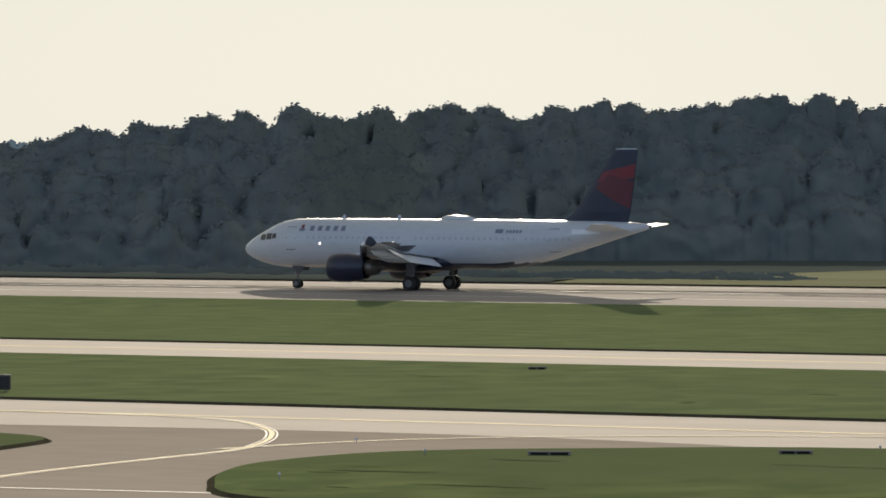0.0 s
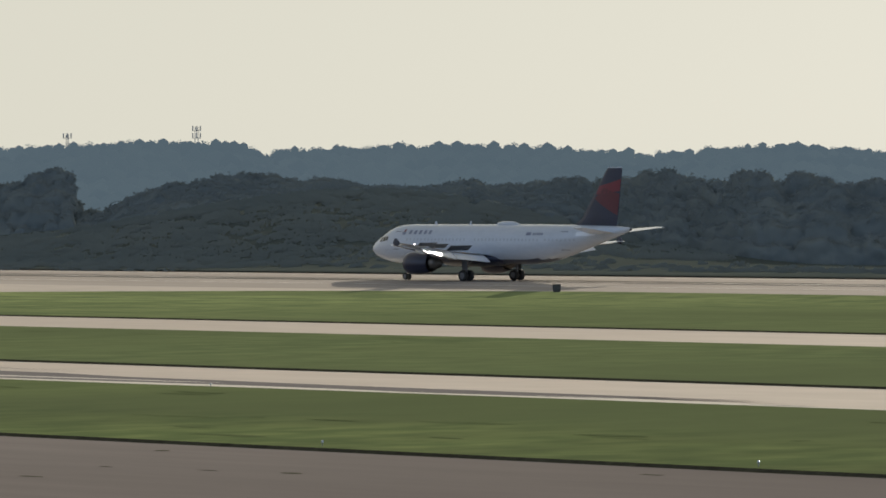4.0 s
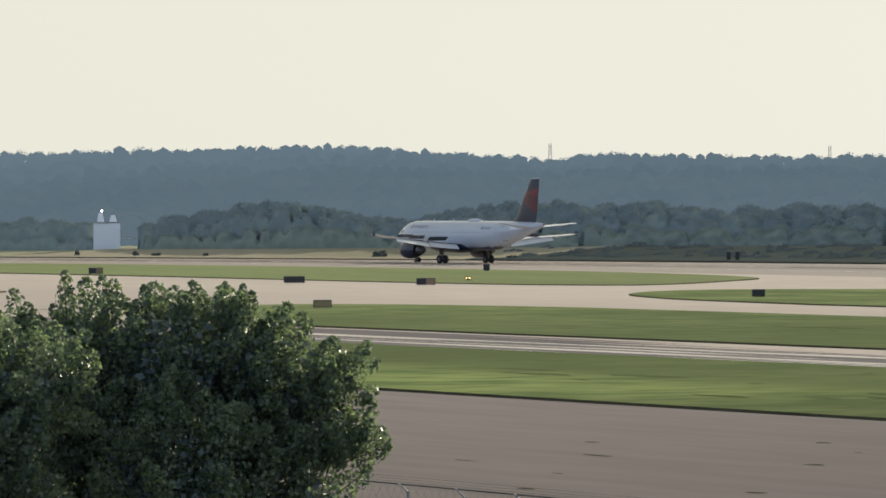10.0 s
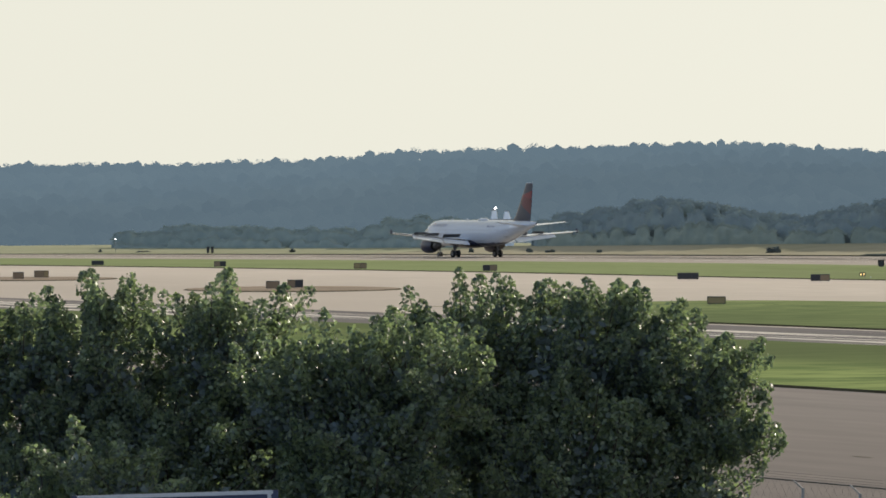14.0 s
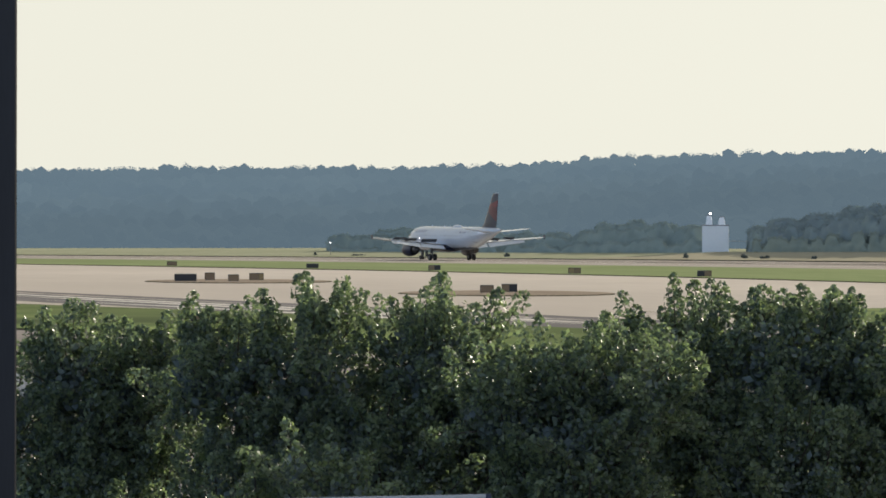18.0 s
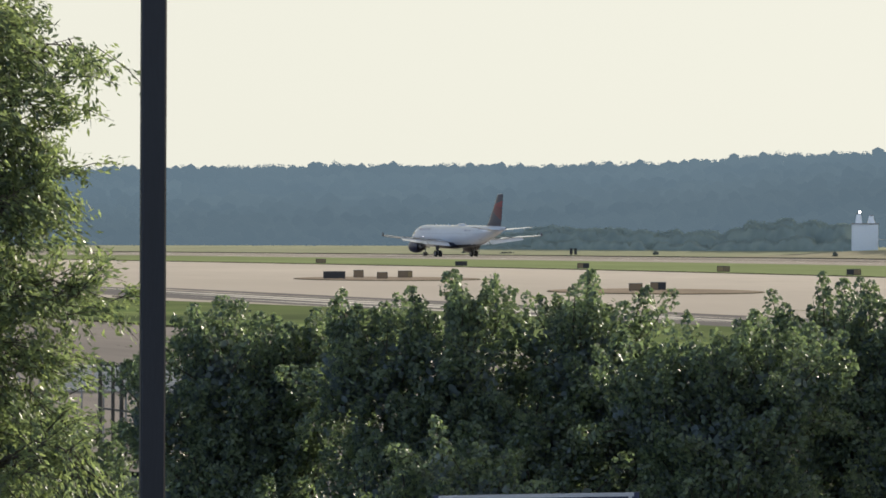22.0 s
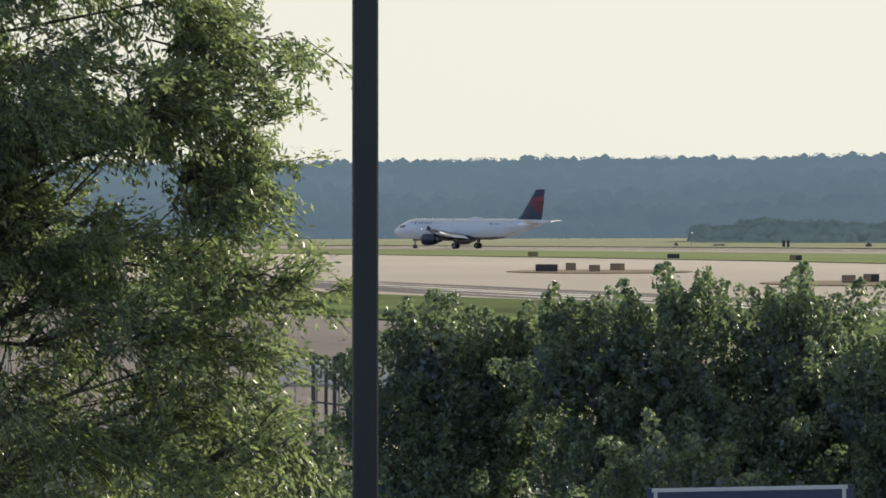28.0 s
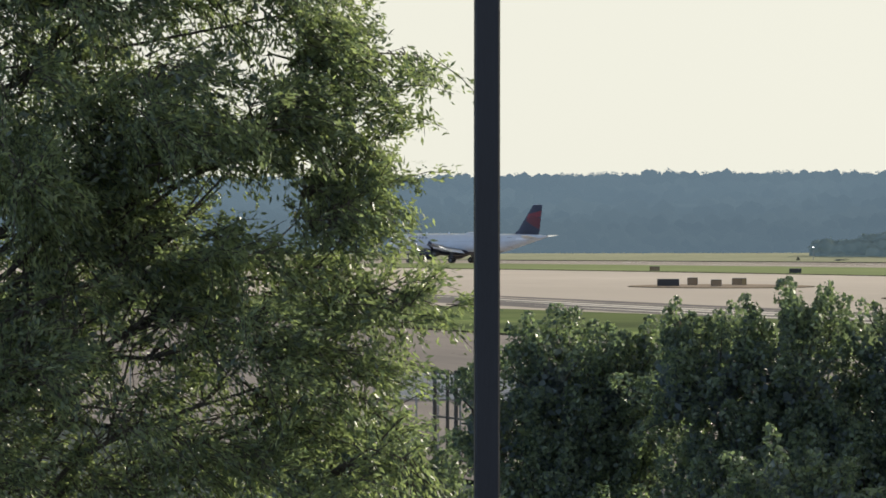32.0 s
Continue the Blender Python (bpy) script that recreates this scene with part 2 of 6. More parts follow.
# young trees: haze over the distance is painted into these pale tones
M_SHRUB = canopy("haze_tinted_tree_crowns", (0.182, 0.232, 0.222), (0.312, 0.364, 0.300), 0.22, 0.3, (0.200, 0.240, 0.240), 0.0)
M_SHRUB_LEAF = canopy("haze_tinted_tree_leaves", (0.190, 0.240, 0.230), (0.304, 0.354, 0.294), 0.22, 0.0, (0.200, 0.240, 0.240), 0.2)
M_YOUNG = canopy("haze_tinted_young_trees", (0.176, 0.222, 0.220), (0.290, 0.340, 0.300), 0.25, 0.3, None, 0.0)
M_YOUNG_LEAF = canopy("haze_tinted_young_leaves", (0.182, 0.228, 0.226), (0.282, 0.332, 0.296), 0.25, 0.0, None, 0.2)
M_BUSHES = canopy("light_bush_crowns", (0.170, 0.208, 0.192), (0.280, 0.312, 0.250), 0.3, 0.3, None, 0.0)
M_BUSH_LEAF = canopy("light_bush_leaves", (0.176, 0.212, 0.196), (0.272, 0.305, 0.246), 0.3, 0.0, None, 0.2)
M_SCRUB = canopy("scrub_growth", (0.112, 0.130, 0.122), (0.168, 0.180, 0.158), 0.05, 0.0, None, 0.03)
M_BARK = mottled("bark", (0.05, 0.042, 0.034), (0.10, 0.085, 0.07), 4.0, 0.9, bump=0.8, stretch=(1, 1, 0.3))
# almost black leaves; the ridge's haze is all in the emission
M_RIDGE = leafy("distant_woods", (0.003, 0.004, 0.005), (0.004, 0.006, 0.006), 1.0, 0.0, haze_glow=(0.106, 0.150, 0.182), spec=0.0)
M_PEAR = leafy("pear_leaves", (0.062, 0.088, 0.092), (0.200, 0.250, 0.156), 0.44, 0.50, spec=0.6)
# bluish leaves inside the pears: the crown's lifted deep shade is in this colour
M_PEAR_IN = leafy("shade_toned_pear_leaves", (0.125, 0.160, 0.172), (0.160, 0.195, 0.195), 0.6, 0.2, spec=0.1)
M_OAK = leafy("oak_leaves", (0.084, 0.114, 0.094), (0.280, 0.324, 0.180), 0.42, 0.54, spec=0.5)
# darker, greyer oak leaf copy that paints the shade inside the crown
M_OAK_IN = leafy("shade_toned_oak_leaves", (0.100, 0.126, 0.112), (0.140, 0.168, 0.130), 0.6, 0.3, spec=0.2)


# ---------------------------------------------------------------- mesh helpers
def mesh(name, verts, faces, mat, smooth=False):
    me = bpy.data.meshes.new(name)
    me.from_pydata([tuple(v) for v in verts], [], [tuple(f) for f in faces])
    for m in (mat if isinstance(mat, (list, tuple)) else [mat]):
        me.materials.append(m)
    if smooth:
        me.polygons.foreach_set("use_smooth", [True] * len(me.polygons))
    return me


def part(name, data, mat, parent, label="", smooth=False):
    """One mesh object under a thing or a part; data is a bmesh or (verts, faces)."""
    if isinstance(data, bmesh.types.BMesh):
        me = bpy.data.meshes.new(name)
        data.to_mesh(me)
        data.free()
        for m in (mat if isinstance(mat, (list, tuple)) else [mat]):
            me.materials.append(m)
        if smooth:
            me.polygons.foreach_set("use_smooth", [True] * len(me.polygons))
    elif isinstance(data, bpy.types.Mesh):
        me = data
    else:
        me = mesh(name, data[0], data[1], mat, smooth)
    ob = new(name, me)
    ob.parent = parent
    if label:
        tagged(ob, label)
    return ob


def box(sx, sy, sz, at=(0, 0, 0), bevel=0.0):
    bm = bmesh.new()
    bmesh.ops.create_cube(bm, size=1.0)
    for v in bm.verts:
        v.co = Vector((v.co.x * sx + at[0], v.co.y * sy + at[1], v.co.z * sz + at[2]))
    if bevel:
        bmesh.ops.bevel(bm, geom=bm.edges[:], offset=bevel, segments=1, affect="EDGES")
    return bm


def tube(points, radii, sides=8):
    """A bent tapering tube."""
    verts, faces = [], []
    pts = [Vector(p) for p in points]
    for i, p in enumerate(pts):
        d = (pts[min(i + 1, len(pts) - 1)] - pts[max(i - 1, 0)]).normalized()
        a = d.orthogonal().normalized()
        b = d.cross(a)
        for k in range(sides):
            w = 2 * math.pi * k / sides
            verts.append(p + (a * math.cos(w) + b * math.sin(w)) * radii[i])
    for i in range(len(pts) - 1):
        for k in range(sides):
            k2 = (k + 1) % sides
            faces.append((i * sides + k, i * sides + k2, (i + 1) * sides + k2, (i + 1) * sides + k))
    faces.append(tuple(range(sides - 1, -1, -1)))
    faces.append(tuple((len(pts) - 1) * sides + k for k in range(sides)))
    return verts, faces


def joined(*pieces):
    verts, faces = [], []
    for v, f in pieces:
        o = len(verts)
        verts += list(v)
        faces += [tuple(i + o for i in q) for q in f]
    return verts, faces


# ---------------------------------------------------------------- ground
def lie(x, y=300.0):
    """Height of the airfield: level, then falling gently towards the far end of the runway."""
    s = min(max(0.0, -450.0 - x), 1100.0)
    return -(s * s / (s + 250.0)) * 0.0075


# the shaded lip along the turf edges, painted as a dark rim colour
M_LIP_SHADE = mottled("dark_lip_shade", (0.040, 0.036, 0.026), (0.085, 0.080, 0.052), 0.5, 0.95, spec=0.0)


def azimuth(a, d):
    return d * math.sin(radians(a)), d * math.cos(radians(a))


FALL = ((222.0, 0.0), (256.0, 0.5), (290.0, 1.0), (319.0, 0.58), (361.0, 0.0))


def settle(x, y, z=0.0):
    """The runway falls off from its crown to the turf, with a shallow swale before the taxiway: where a point of the level airfield comes to lie."""
    h = float(np.interp(y, [p[0] for p in FALL], [p[1] for p in FALL], 0.0, 0.0)) * min(1.0, max(0.0, (x + 490.0) / 150.0))
    k = 1.0 + h / EYE.z
    return x * k, y * k, EYE.z + (lie(x) - EYE.z) * k + z


def terrain(x, y):
    z = lie(x)
    r, a = math.hypot(x, y), math.degrees(math.atan2(x, y))
    if r < 60:
        t = min(1.0, max(0.0, (60 - r) / 45.0))
        z += 5.7 * t * t * (3 - 2 * t)
    if y > 398:
        z += 0.1
        t = min(1.0, max(0.0, (y - 402) / 26.0)) * min(1.0, max(0.0, (-360 - x) / 120.0))
        z += (1.7 - 0.9 * min(1.0, max(0.0, (-640 - x) / 200.0))) * t * t * (3 - 2 * t)
        t = min(1.0, max(0.0, (y - 402) / 45.0))
        z += 8.0 * t * t * (3 - 2 * t) * math.exp(-((a + 46.0) / 3.2) ** 2) * math.exp(-((r - 690) / 75.0) ** 2)
    elif y > 45:
        z -= 0.14
        if 205 < y < 397 and x > -520:
            z -= 1.6
    return z


def slab(name, outline, z, mat, thick, label, category="", lip=0.24):
    """A flat piece of ground with the outline given, laid on the airfield's slope, with a rim."""
    bm = bmesh.new()
    bm.faces.new([bm.verts.new((x, y, 0)) for x, y in outline])
    lo, hi = min(p[0] for p in outline), max(p[0] for p in outline)
    x = -460.0
    while x > lo:
        if x < hi:
            bmesh.ops.bisect_plane(bm, geom=bm.verts[:] + bm.edges[:] + bm.faces[:], plane_co=(x, 0, 0), plane_no=(1, 0, 0))
        x -= 45.0
    for y, h in FALL + ((240.0, 0), (275.0, 0), (305.0, 0), (340.0, 0)):
        bmesh.ops.bisect_plane(bm, geom=bm.verts[:] + bm.edges[:] + bm.faces[:], plane_co=(0, y, 0), plane_no=(0, 1, 0))
    for x in (-340, -365, -390, -415, -440, -465, -490):
        bmesh.ops.bisect_plane(bm, geom=bm.verts[:] + bm.edges[:] + bm.faces[:], plane_co=(x, 0, 0), plane_no=(1, 0, 0))
    if thick:
        rim = bmesh.ops.extrude_face_region(bm, geom=bm.faces[:])
        up = [g for g in rim["geom"] if isinstance(g, bmesh.types.BMVert)]
        low = set(bm.verts) - set(up)
        for v in low:
            v.co.z -= thick
        bmesh.ops.recalc_face_normals(bm, faces=bm.faces[:])
        for v in low:
            n = Vector((0, 0, 0))
            for f in v.link_faces:
                if abs(f.normal.z) < 0.5:
                    n += f.normal
            if n.length > 0.01:
                v.co += n.normalized() * lip
        for f in bm.faces:
            f.material_index = 1 if abs(f.normal.z) < 0.9 and lip else 0
    for v in bm.verts:
        v.co = settle(v.co.x, v.co.y, v.co.z + z)
    bmesh.ops.recalc_face_normals(bm, faces=bm.faces[:])
    me = bpy.data.meshes.new(name)
    bm.to_mesh(me)
    bm.free()
    me.materials.append(mat)
    me.materials.append(M_LIP_SHADE)
    ob = new(name, me)
    if not thick and me.polygons and me.polygons[0].normal.z < 0:
        me.flip_normals()
    return tagged(ob, label, category, kind="structure")


def curve_points(pts, steps=6):
    """A smooth line through the points."""
    out = []
    p = [Vector((*q, 0)) for q in pts]
    for i in range(len(p) - 1):
        a, b, c, d = p[max(i - 1, 0)], p[i], p[i + 1], p[min(i + 2, len(p) - 1)]
        for k in range(steps):
            t = k / steps
            q = 0.5 * ((2 * b) + (c - a) * t + (2 * a - 5 * b + 4 * c - d) * t * t + (3 * b - a - 3 * c + d) * t ** 3)
            out.append((q.x, q.y))
    out.append(tuple(pts[-1]))
    return out


def rough_edge(pts, amount=0.12, step=4.0):
    """An outline broken up into short, slightly uneven runs."""
    rng = random.Random(len(pts))
    out = []
    for i, (x, y) in enumerate(pts):
        x2, y2 = pts[(i + 1) % len(pts)]
        n = max(1, min(60, int(math.hypot(x2 - x, y2 - y) / step)))
        for k in range(n):
            t = k / n
            out.append((x + (x2 - x) * t + (rng.uniform(-amount, amount) if k else 0), y + (y2 - y) * t + (rng.uniform(-amount, amount) if k else 0)))
    return out


def make_ground():
    xs = [-5000, -3500, -2500, -1900, -1500, -1300, -1150] + list(range(-1050, -440, 40)) + list(range(-440, 0, 44)) + [-30, -15, 0, 15, 30, 50, 90, 150, 250, 400, 700, 1200, 2500, 5000]
    ys = [-5000, -2000, -600, -200, -80, -50, -30, -15, 0, 12, 24, 36, 44.5, 46, 120, 220, 320, 397.5, 398.5, 402, 406, 411, 416, 422, 428] + list(range(440, 800, 30)) + [860, 950, 1100, 1400, 2000, 3200, 5000]
    verts = [(x, y, terrain(x, y)) for y in ys for x in xs]
    n = len(xs)
    faces = [(j * n + i, j * n + i + 1, (j + 1) * n + i + 1, (j + 1) * n + i) for j in range(len(ys) - 1) for i in range(n - 1)]
    ob = new("ground", mesh("ground", verts, faces, M_WILD, True))
    tagged(ob, "rough green and brown open ground reaching to the woods", "ground", kind="structure")


def strip(name, pts, width, mat, z, label, twin=0.0):
    """A painted line along the points, or two lines that far to each side of them."""
    if twin:
        for k in (-1, 1):
            moved = []
            for i, p in enumerate(pts):
                d = (Vector(pts[min(i + 1, len(pts) - 1)]) - Vector(pts[max(i - 1, 0)])).normalized()
                moved.append((p[0] - d.y * twin * k, p[1] + d.x * twin * k))
            strip(name, moved, width * .5, mat, z, label)
        return
    verts, faces = [], []
    v = [Vector((*p, 0)) for p in pts]
    for i, p in enumerate(v):
        d = (v[min(i + 1, len(v) - 1)] - v[max(i - 1, 0)]).normalized()
        s = Vector((-d.y, d.x, 0)) * width / 2
        for q in (p + s, p - s):
            verts.append(settle(q.x, q.y, z))
    for i in range(len(v) - 1):
        faces.append((2 * i, 2 * i + 1, 2 * i + 3, 2 * i + 2))
    me = mesh(name, verts, faces, mat)
    if me.polygons[0].normal.z < 0:
        me.flip_normals()
    return tagged(new(name, me), label, "marking", kind="structure")


def run(x0, x1, y, step=45.0):
    n = max(1, int(abs(x1 - x0) / step))
    return [(x0 + (x1 - x0) * k / n, y) for k in range(n + 1)]


def make_airfield():
    slab("runway", [(700, 319), (700, 397), (-1500, 397), (-1500, 319)], 0.0, M_RUNWAY, 0.0, "long pale grey concrete runway, worn along its middle", "runway")
    slab("taxiway_pavement", [(700, 103.5), (700, 319), (-1500, 319), (-1500, 103.5)], 0.0, M_CONCRETE, 0.0, "pale pinkish concrete taxiways and holding pad", "taxiway")
    slab("apron", [(700, 46), (700, 103.5), (-1500, 103.5), (-1500, 46)], 0.0, M_ASPHALT, 0.0, "weathered grey-brown asphalt apron", "apron")
    slab("taxiway_connector", curve_points([(-50, 103.6), (-46, 120), (-52, 134), (-66, 139), (-82, 138), (-95, 133), (-98, 118), (-92, 103.6)]), 0.004, M_CONNECTOR, 0.0,
         "grey asphalt connector between taxiway and apron", "taxiway")
    # turf islands between the pavements
    g = "mown green turf between pale pavements"
    slab("turf_island", rough_edge([(600, 222), (600, 319), (-300, 319)] + curve_points([(-300, 319), (-322, 308), (-340, 288), (-356, 262), (-357, 250), (-345, 236), (-325, 226.5), (-300, 222)])), 0.1, M_GRASS, 0.11, g, "grass")
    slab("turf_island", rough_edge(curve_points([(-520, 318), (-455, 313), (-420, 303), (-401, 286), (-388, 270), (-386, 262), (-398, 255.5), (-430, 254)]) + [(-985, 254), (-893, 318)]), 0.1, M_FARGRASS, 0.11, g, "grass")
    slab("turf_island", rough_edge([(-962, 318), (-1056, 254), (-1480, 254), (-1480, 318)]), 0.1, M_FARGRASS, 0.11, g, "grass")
    slab("turf_island", rough_edge([(600, 155), (600, 200), (-298, 200)] + curve_points([(-298, 200), (-315, 195), (-320, 186), (-312, 172), (-295, 160.5), (-268, 155)])), 0.1, M_GRASS, 0.11, g, "grass")
    slab("turf_island", rough_edge([(-92, 137)] + curve_points([(-92, 137), (-82, 132), (-77.5, 129.5), (-75.8, 125), (-74.4, 115), (-75, 109), (-79, 104.6), (-90, 103.6)]) + [(-1400, 103.6), (-1400, 127), (-360, 130), (-320, 136)]), 0.1, M_NEARGRASS, 0.11, g, "grass")
    slab("turf_island", rough_edge(curve_points([(-30, 137), (-52, 136.5), (-60, 132), (-64.2, 127.5), (-64.9, 121.5), (-64, 117), (-61.5, 111.5), (-57.5, 106.2), (-48, 103.6)]) + [(600, 103.6), (600, 137)]), 0.1, M_NEARGRASS, 0.11, g, "grass")
    for cx, cy in ((-466, 194.5), (-391, 189)):
        ring = [(cx + 13 * math.cos(w) * math.sin(1.19) + 9.5 * math.sin(w) * math.cos(1.19), cy + 9.5 * math.sin(w) * math.sin(1.19) - 13 * math.cos(w) * math.cos(1.19)) for w in [2 * math.pi * k / 28 for k in range(28)]]
        slab("turf_island", ring, 0.08, M_TURF_WORN, 0.09, "small worn oval turf island with guidance signs", "grass")
    # verge beyond the runway: green, then dry, then yellowish
    for name, x0, x1, y1, mat, lab in (("runway_verge", 700, -185, 590, M_VERGE, "pale long grass along the far side of the runway"), ("rough_verge", -185, -625, 450, M_WILD, "rough brownish ground along the far side of the runway"), ("dry_field", -625, -790, 480, M_DRY, "tan dry grass field beyond the runway"),
                                       ("runway_verge", -790, -1500, 620, M_PALEGRASS, "yellowish green turf beyond the runway")):
        nx, ny = 24, 12
        verts = []
        for j in range(ny + 1):
            for i in range(nx + 1):
                x, y = x0 + (x1 - x0) * i / nx, 397 + (y1 - 397) * (j / ny) ** 1.4
                verts.append((x, y, terrain(x, max(y, 398.1)) + 0.06 + 0.22 * (j > 0)))
        faces = [(j * (nx + 1) + i, (j + 1) * (nx + 1) + i, (j + 1) * (nx + 1) + i + 1, j * (nx + 1) + i + 1) for j in range(ny) for i in range(nx)]
        tagged(new(name, mesh(name, verts, faces, mat, True)), lab, "grass", kind="structure")
    # worn asphalt and streaks along the nearer taxiway
    slab("taxiway_shoulder", rough_edge([(-120, 139.5), (-150, 143), (-185, 146.5), (-220, 148.5), (-430, 149), (-430, 136), (-128, 136)], .5, 6.0), 0.004, M_TAR, 0.0, "worn grey asphalt half of a taxiway", "taxiway")
    rng = random.Random(7)
    for mat, name, lo, hi, n, lab in ((M_PALE, "concrete_streaks", 138, 148, 34, "pale worn streaks along an asphalt taxiway"), (M_TAR, "tar_streaks", 137.5, 153, 60, "dark worn asphalt streaks along a concrete taxiway")):
        verts, faces = [], []
        for k in range(n):
            y = rng.uniform(lo, hi)
            x1 = -122 - max(0, y - 139) * 7.5 - rng.uniform(-25, 130)
            x0 = max(-428, x1 - rng.uniform(30, 150))
            w = rng.uniform(0.25, 0.9)
            o, m = len(verts), 5
            for i in range(m + 1):
                t = i / m
                ww = w * (1 - abs(2 * t - 1) ** 3) + 0.03
                yy = y + rng.uniform(-0.3, 0.3)
                verts += [(x0 + (x1 - x0) * t, yy - ww, 0.008 + k * 1e-5), (x0 + (x1 - x0) * t, yy + ww, 0.008 + k * 1e-5)]
            faces += [(o + 2 * i, o + 2 * i + 2, o + 2 * i + 3, o + 2 * i + 1) for i in range(m)]
        tagged(new(name, mesh(name, verts, faces, mat)), lab, "stain", kind="stuff")
    # tyre marks along the runway's middle
    verts, faces = [], []
    for k in range(90):
        y = 366 + rng.choice((-4, 4)) + rng.gauss(0, 2.4)
        x0 = rng.uniform(-900, 150)
        L, w = rng.uniform(40, 160), rng.uniform(0.2, 0.7)
        o = len(verts)
        for i in range(5):
            x = x0 + L * i / 4
            verts += [settle(x, y - w, 0.012 + k * 1e-5), settle(x, y + w, 0.012 + k * 1e-5)]
        faces += [(o + 2 * i, o + 2 * i + 2, o + 2 * i + 3, o + 2 * i + 1) for i in range(4)]
    tagged(new("tyre_marks", mesh("tyre_marks", verts, faces, M_RUBBER_MARK)), "dark tyre rubber streaks on the runway", "stain", kind="stuff")
    # patches and cracks of the apron
    verts, faces = [], []
    for k in range(170):
        x, y = rng.uniform(-330, -60), rng.uniform(58, 102)
        L, w = rng.uniform(0.15, 1.0), rng.uniform(0.08, 0.30)
        o = len(verts)
        ring = 7
        verts += [(x + L * math.cos(6.283 * i / ring) * rng.uniform(0.6, 1), y + w * math.sin(6.283 * i / ring) * rng.uniform(0.6, 1), 0.006 + k * 1e-5) for i in range(ring)]
        faces.append(tuple(range(o, o + ring)))
    tagged(new("apron_patches", mesh("apron_patches", verts, faces, M_WEEDS)), "dark weed-filled patches and cracks in the apron", "stain", kind="stuff")
    # painted lines
    y = "yellow taxiway centre line"
    strip("taxi_line", run(300, -104, 146.6), 0.5, M_YELLOW, 0.012, y)
    strip("taxi_line", run(300, -150, 212.0), 0.8, M_YELLOW, 0.012, y)
    strip("taxi_line", curve_points([(-92, 146.5), (-84, 146), (-79, 144.2), (-75, 139.4), (-72.3, 134.7), (-70.4, 130.3), (-69.3, 126.5), (-68.9, 120), (-68.2, 112.8), (-66, 100), (-62, 80)]), 0.13, M_WHITE_LINE, 0.017, "pale border of the curved lead-off line", .17)
    strip("taxi_line", curve_points([(-46, 146.5), (-56, 144.6), (-63.5, 140.6), (-67.4, 136), (-69.2, 131.5), (-70, 127.2)]), 0.13, M_WHITE_LINE, 0.020, "pale border of the curved lead-off line", .17)
    strip("taxi_line", curve_points([(-92, 146.5), (-84, 146), (-79, 144.2), (-75, 139.4), (-72.3, 134.7), (-70.4, 130.3), (-69.3, 126.5), (-68.9, 120), (-68.2, 112.8), (-66, 100), (-62, 80)]), .17, M_YELLOW, 0.023, "curved yellow lead-off line")
    strip("taxi_line", curve_points([(-46, 146.5), (-56, 144.6), (-63.5, 140.6), (-67.4, 136), (-69.2, 131.5), (-70, 127.2)]), .17, M_YELLOW, 0.026, "curved yellow lead-off line")
    # dark hollows and bare spots in the turf
    verts, faces = [], []
    spots = [(-60.9, 116.4, 1.1, .5), (-61, 119.6, .9, .4), (-58.3, 108.7, 1.0, .35), (-180.3, 118.1, 3.5, .8), (-174.5, 120.6, 3.5, 1.1), (-150.8, 112.1, 1.5, .5), (-180.5, 132.2, 1.2, .5), (-299.6, 199, 3, 1), (-185, 121, 2.5, .8), (-130, 116, 3, .6), (-118, 119, 2.6, .7),
             (-220, 172, 4, 1.6), (-205, 168, 3, 1.2), (-240, 178, 5, 1.5)] + [(rng.uniform(-330, 40), rng.choice((rng.uniform(107, 132), rng.uniform(160, 195))), rng.uniform(.4, 2.6), rng.uniform(.12, .6)) for k in range(130)]
    for k, (x, y, L, w) in enumerate(spots):
        for m in range(4 if L > 2 else 2):
            o, ring = len(verts), 12
            cx, cy = x + rng.uniform(-.5, .5) * L, y + rng.uniform(-.5, .5) * w
            if not (104.5 < cy < 135 or 157 < cy < 199) or (cy < 135 and -96 < cx < -62):
                continue
            verts += [(cx + L * .7 * math.cos(6.283 * i / ring) * rng.uniform(.45, 1), cy + w * .7 * math.sin(6.283 * i / ring) * rng.uniform(.45, 1), 0.106 + (k * 4 + m) * 2e-5) for i in range(ring)]
            faces.append(tuple(range(o, o + ring)))
    tagged(new("turf_hollows", mesh("turf_hollows", verts, faces, M_HOLLOW)), "dark hollows and tufts in the turf", "grass", kind="stuff")
    strip("edge_line", [(-79, 104.4), (-66, 107.2), (-56, 108.4)], 0.3, M_WHITE_LINE, 0.018, "pale painted edge line of the apron")
    strip("edge_line", run(600, -1300, 343.5), 0.6, M_WHITE_LINE, 0.012, "white runway side stripe")
    strip("edge_line", run(600, -1300, 389), 0.6, M_WHITE_LINE, 0.012, "white runway side stripe")
    strip("edge_line", run(600, -330, 320.6), 1.6, M_PALE, 0.012, "pale strip of newer concrete along the runway edge")
    for k in range(30):
        x = 200 - 50 * k
        strip("runway_dash", run(x, x - 30, 366), 1.0, M_WHITE_LINE, 0.014, "white runway centre line stripe")


M_HOLLOW = mottled("dark_patchy_turf", (0.085, 0.110, 0.054), (0.13, 0.158, 0.078), 0.4, 0.95, spec=0.0, stretch=(0.4, 1, 1))
M_WEEDS = mottled("weeds_in_cracks", (0.045, 0.050, 0.030), (0.085, 0.085, 0.055), 0.8, 0.95, spec=0.0)
M_TURF_WORN = mottled("worn_turf", (0.235, 0.190, 0.150), (0.335, 0.275, 0.220), 0.2, 0.9, spec=0.0)
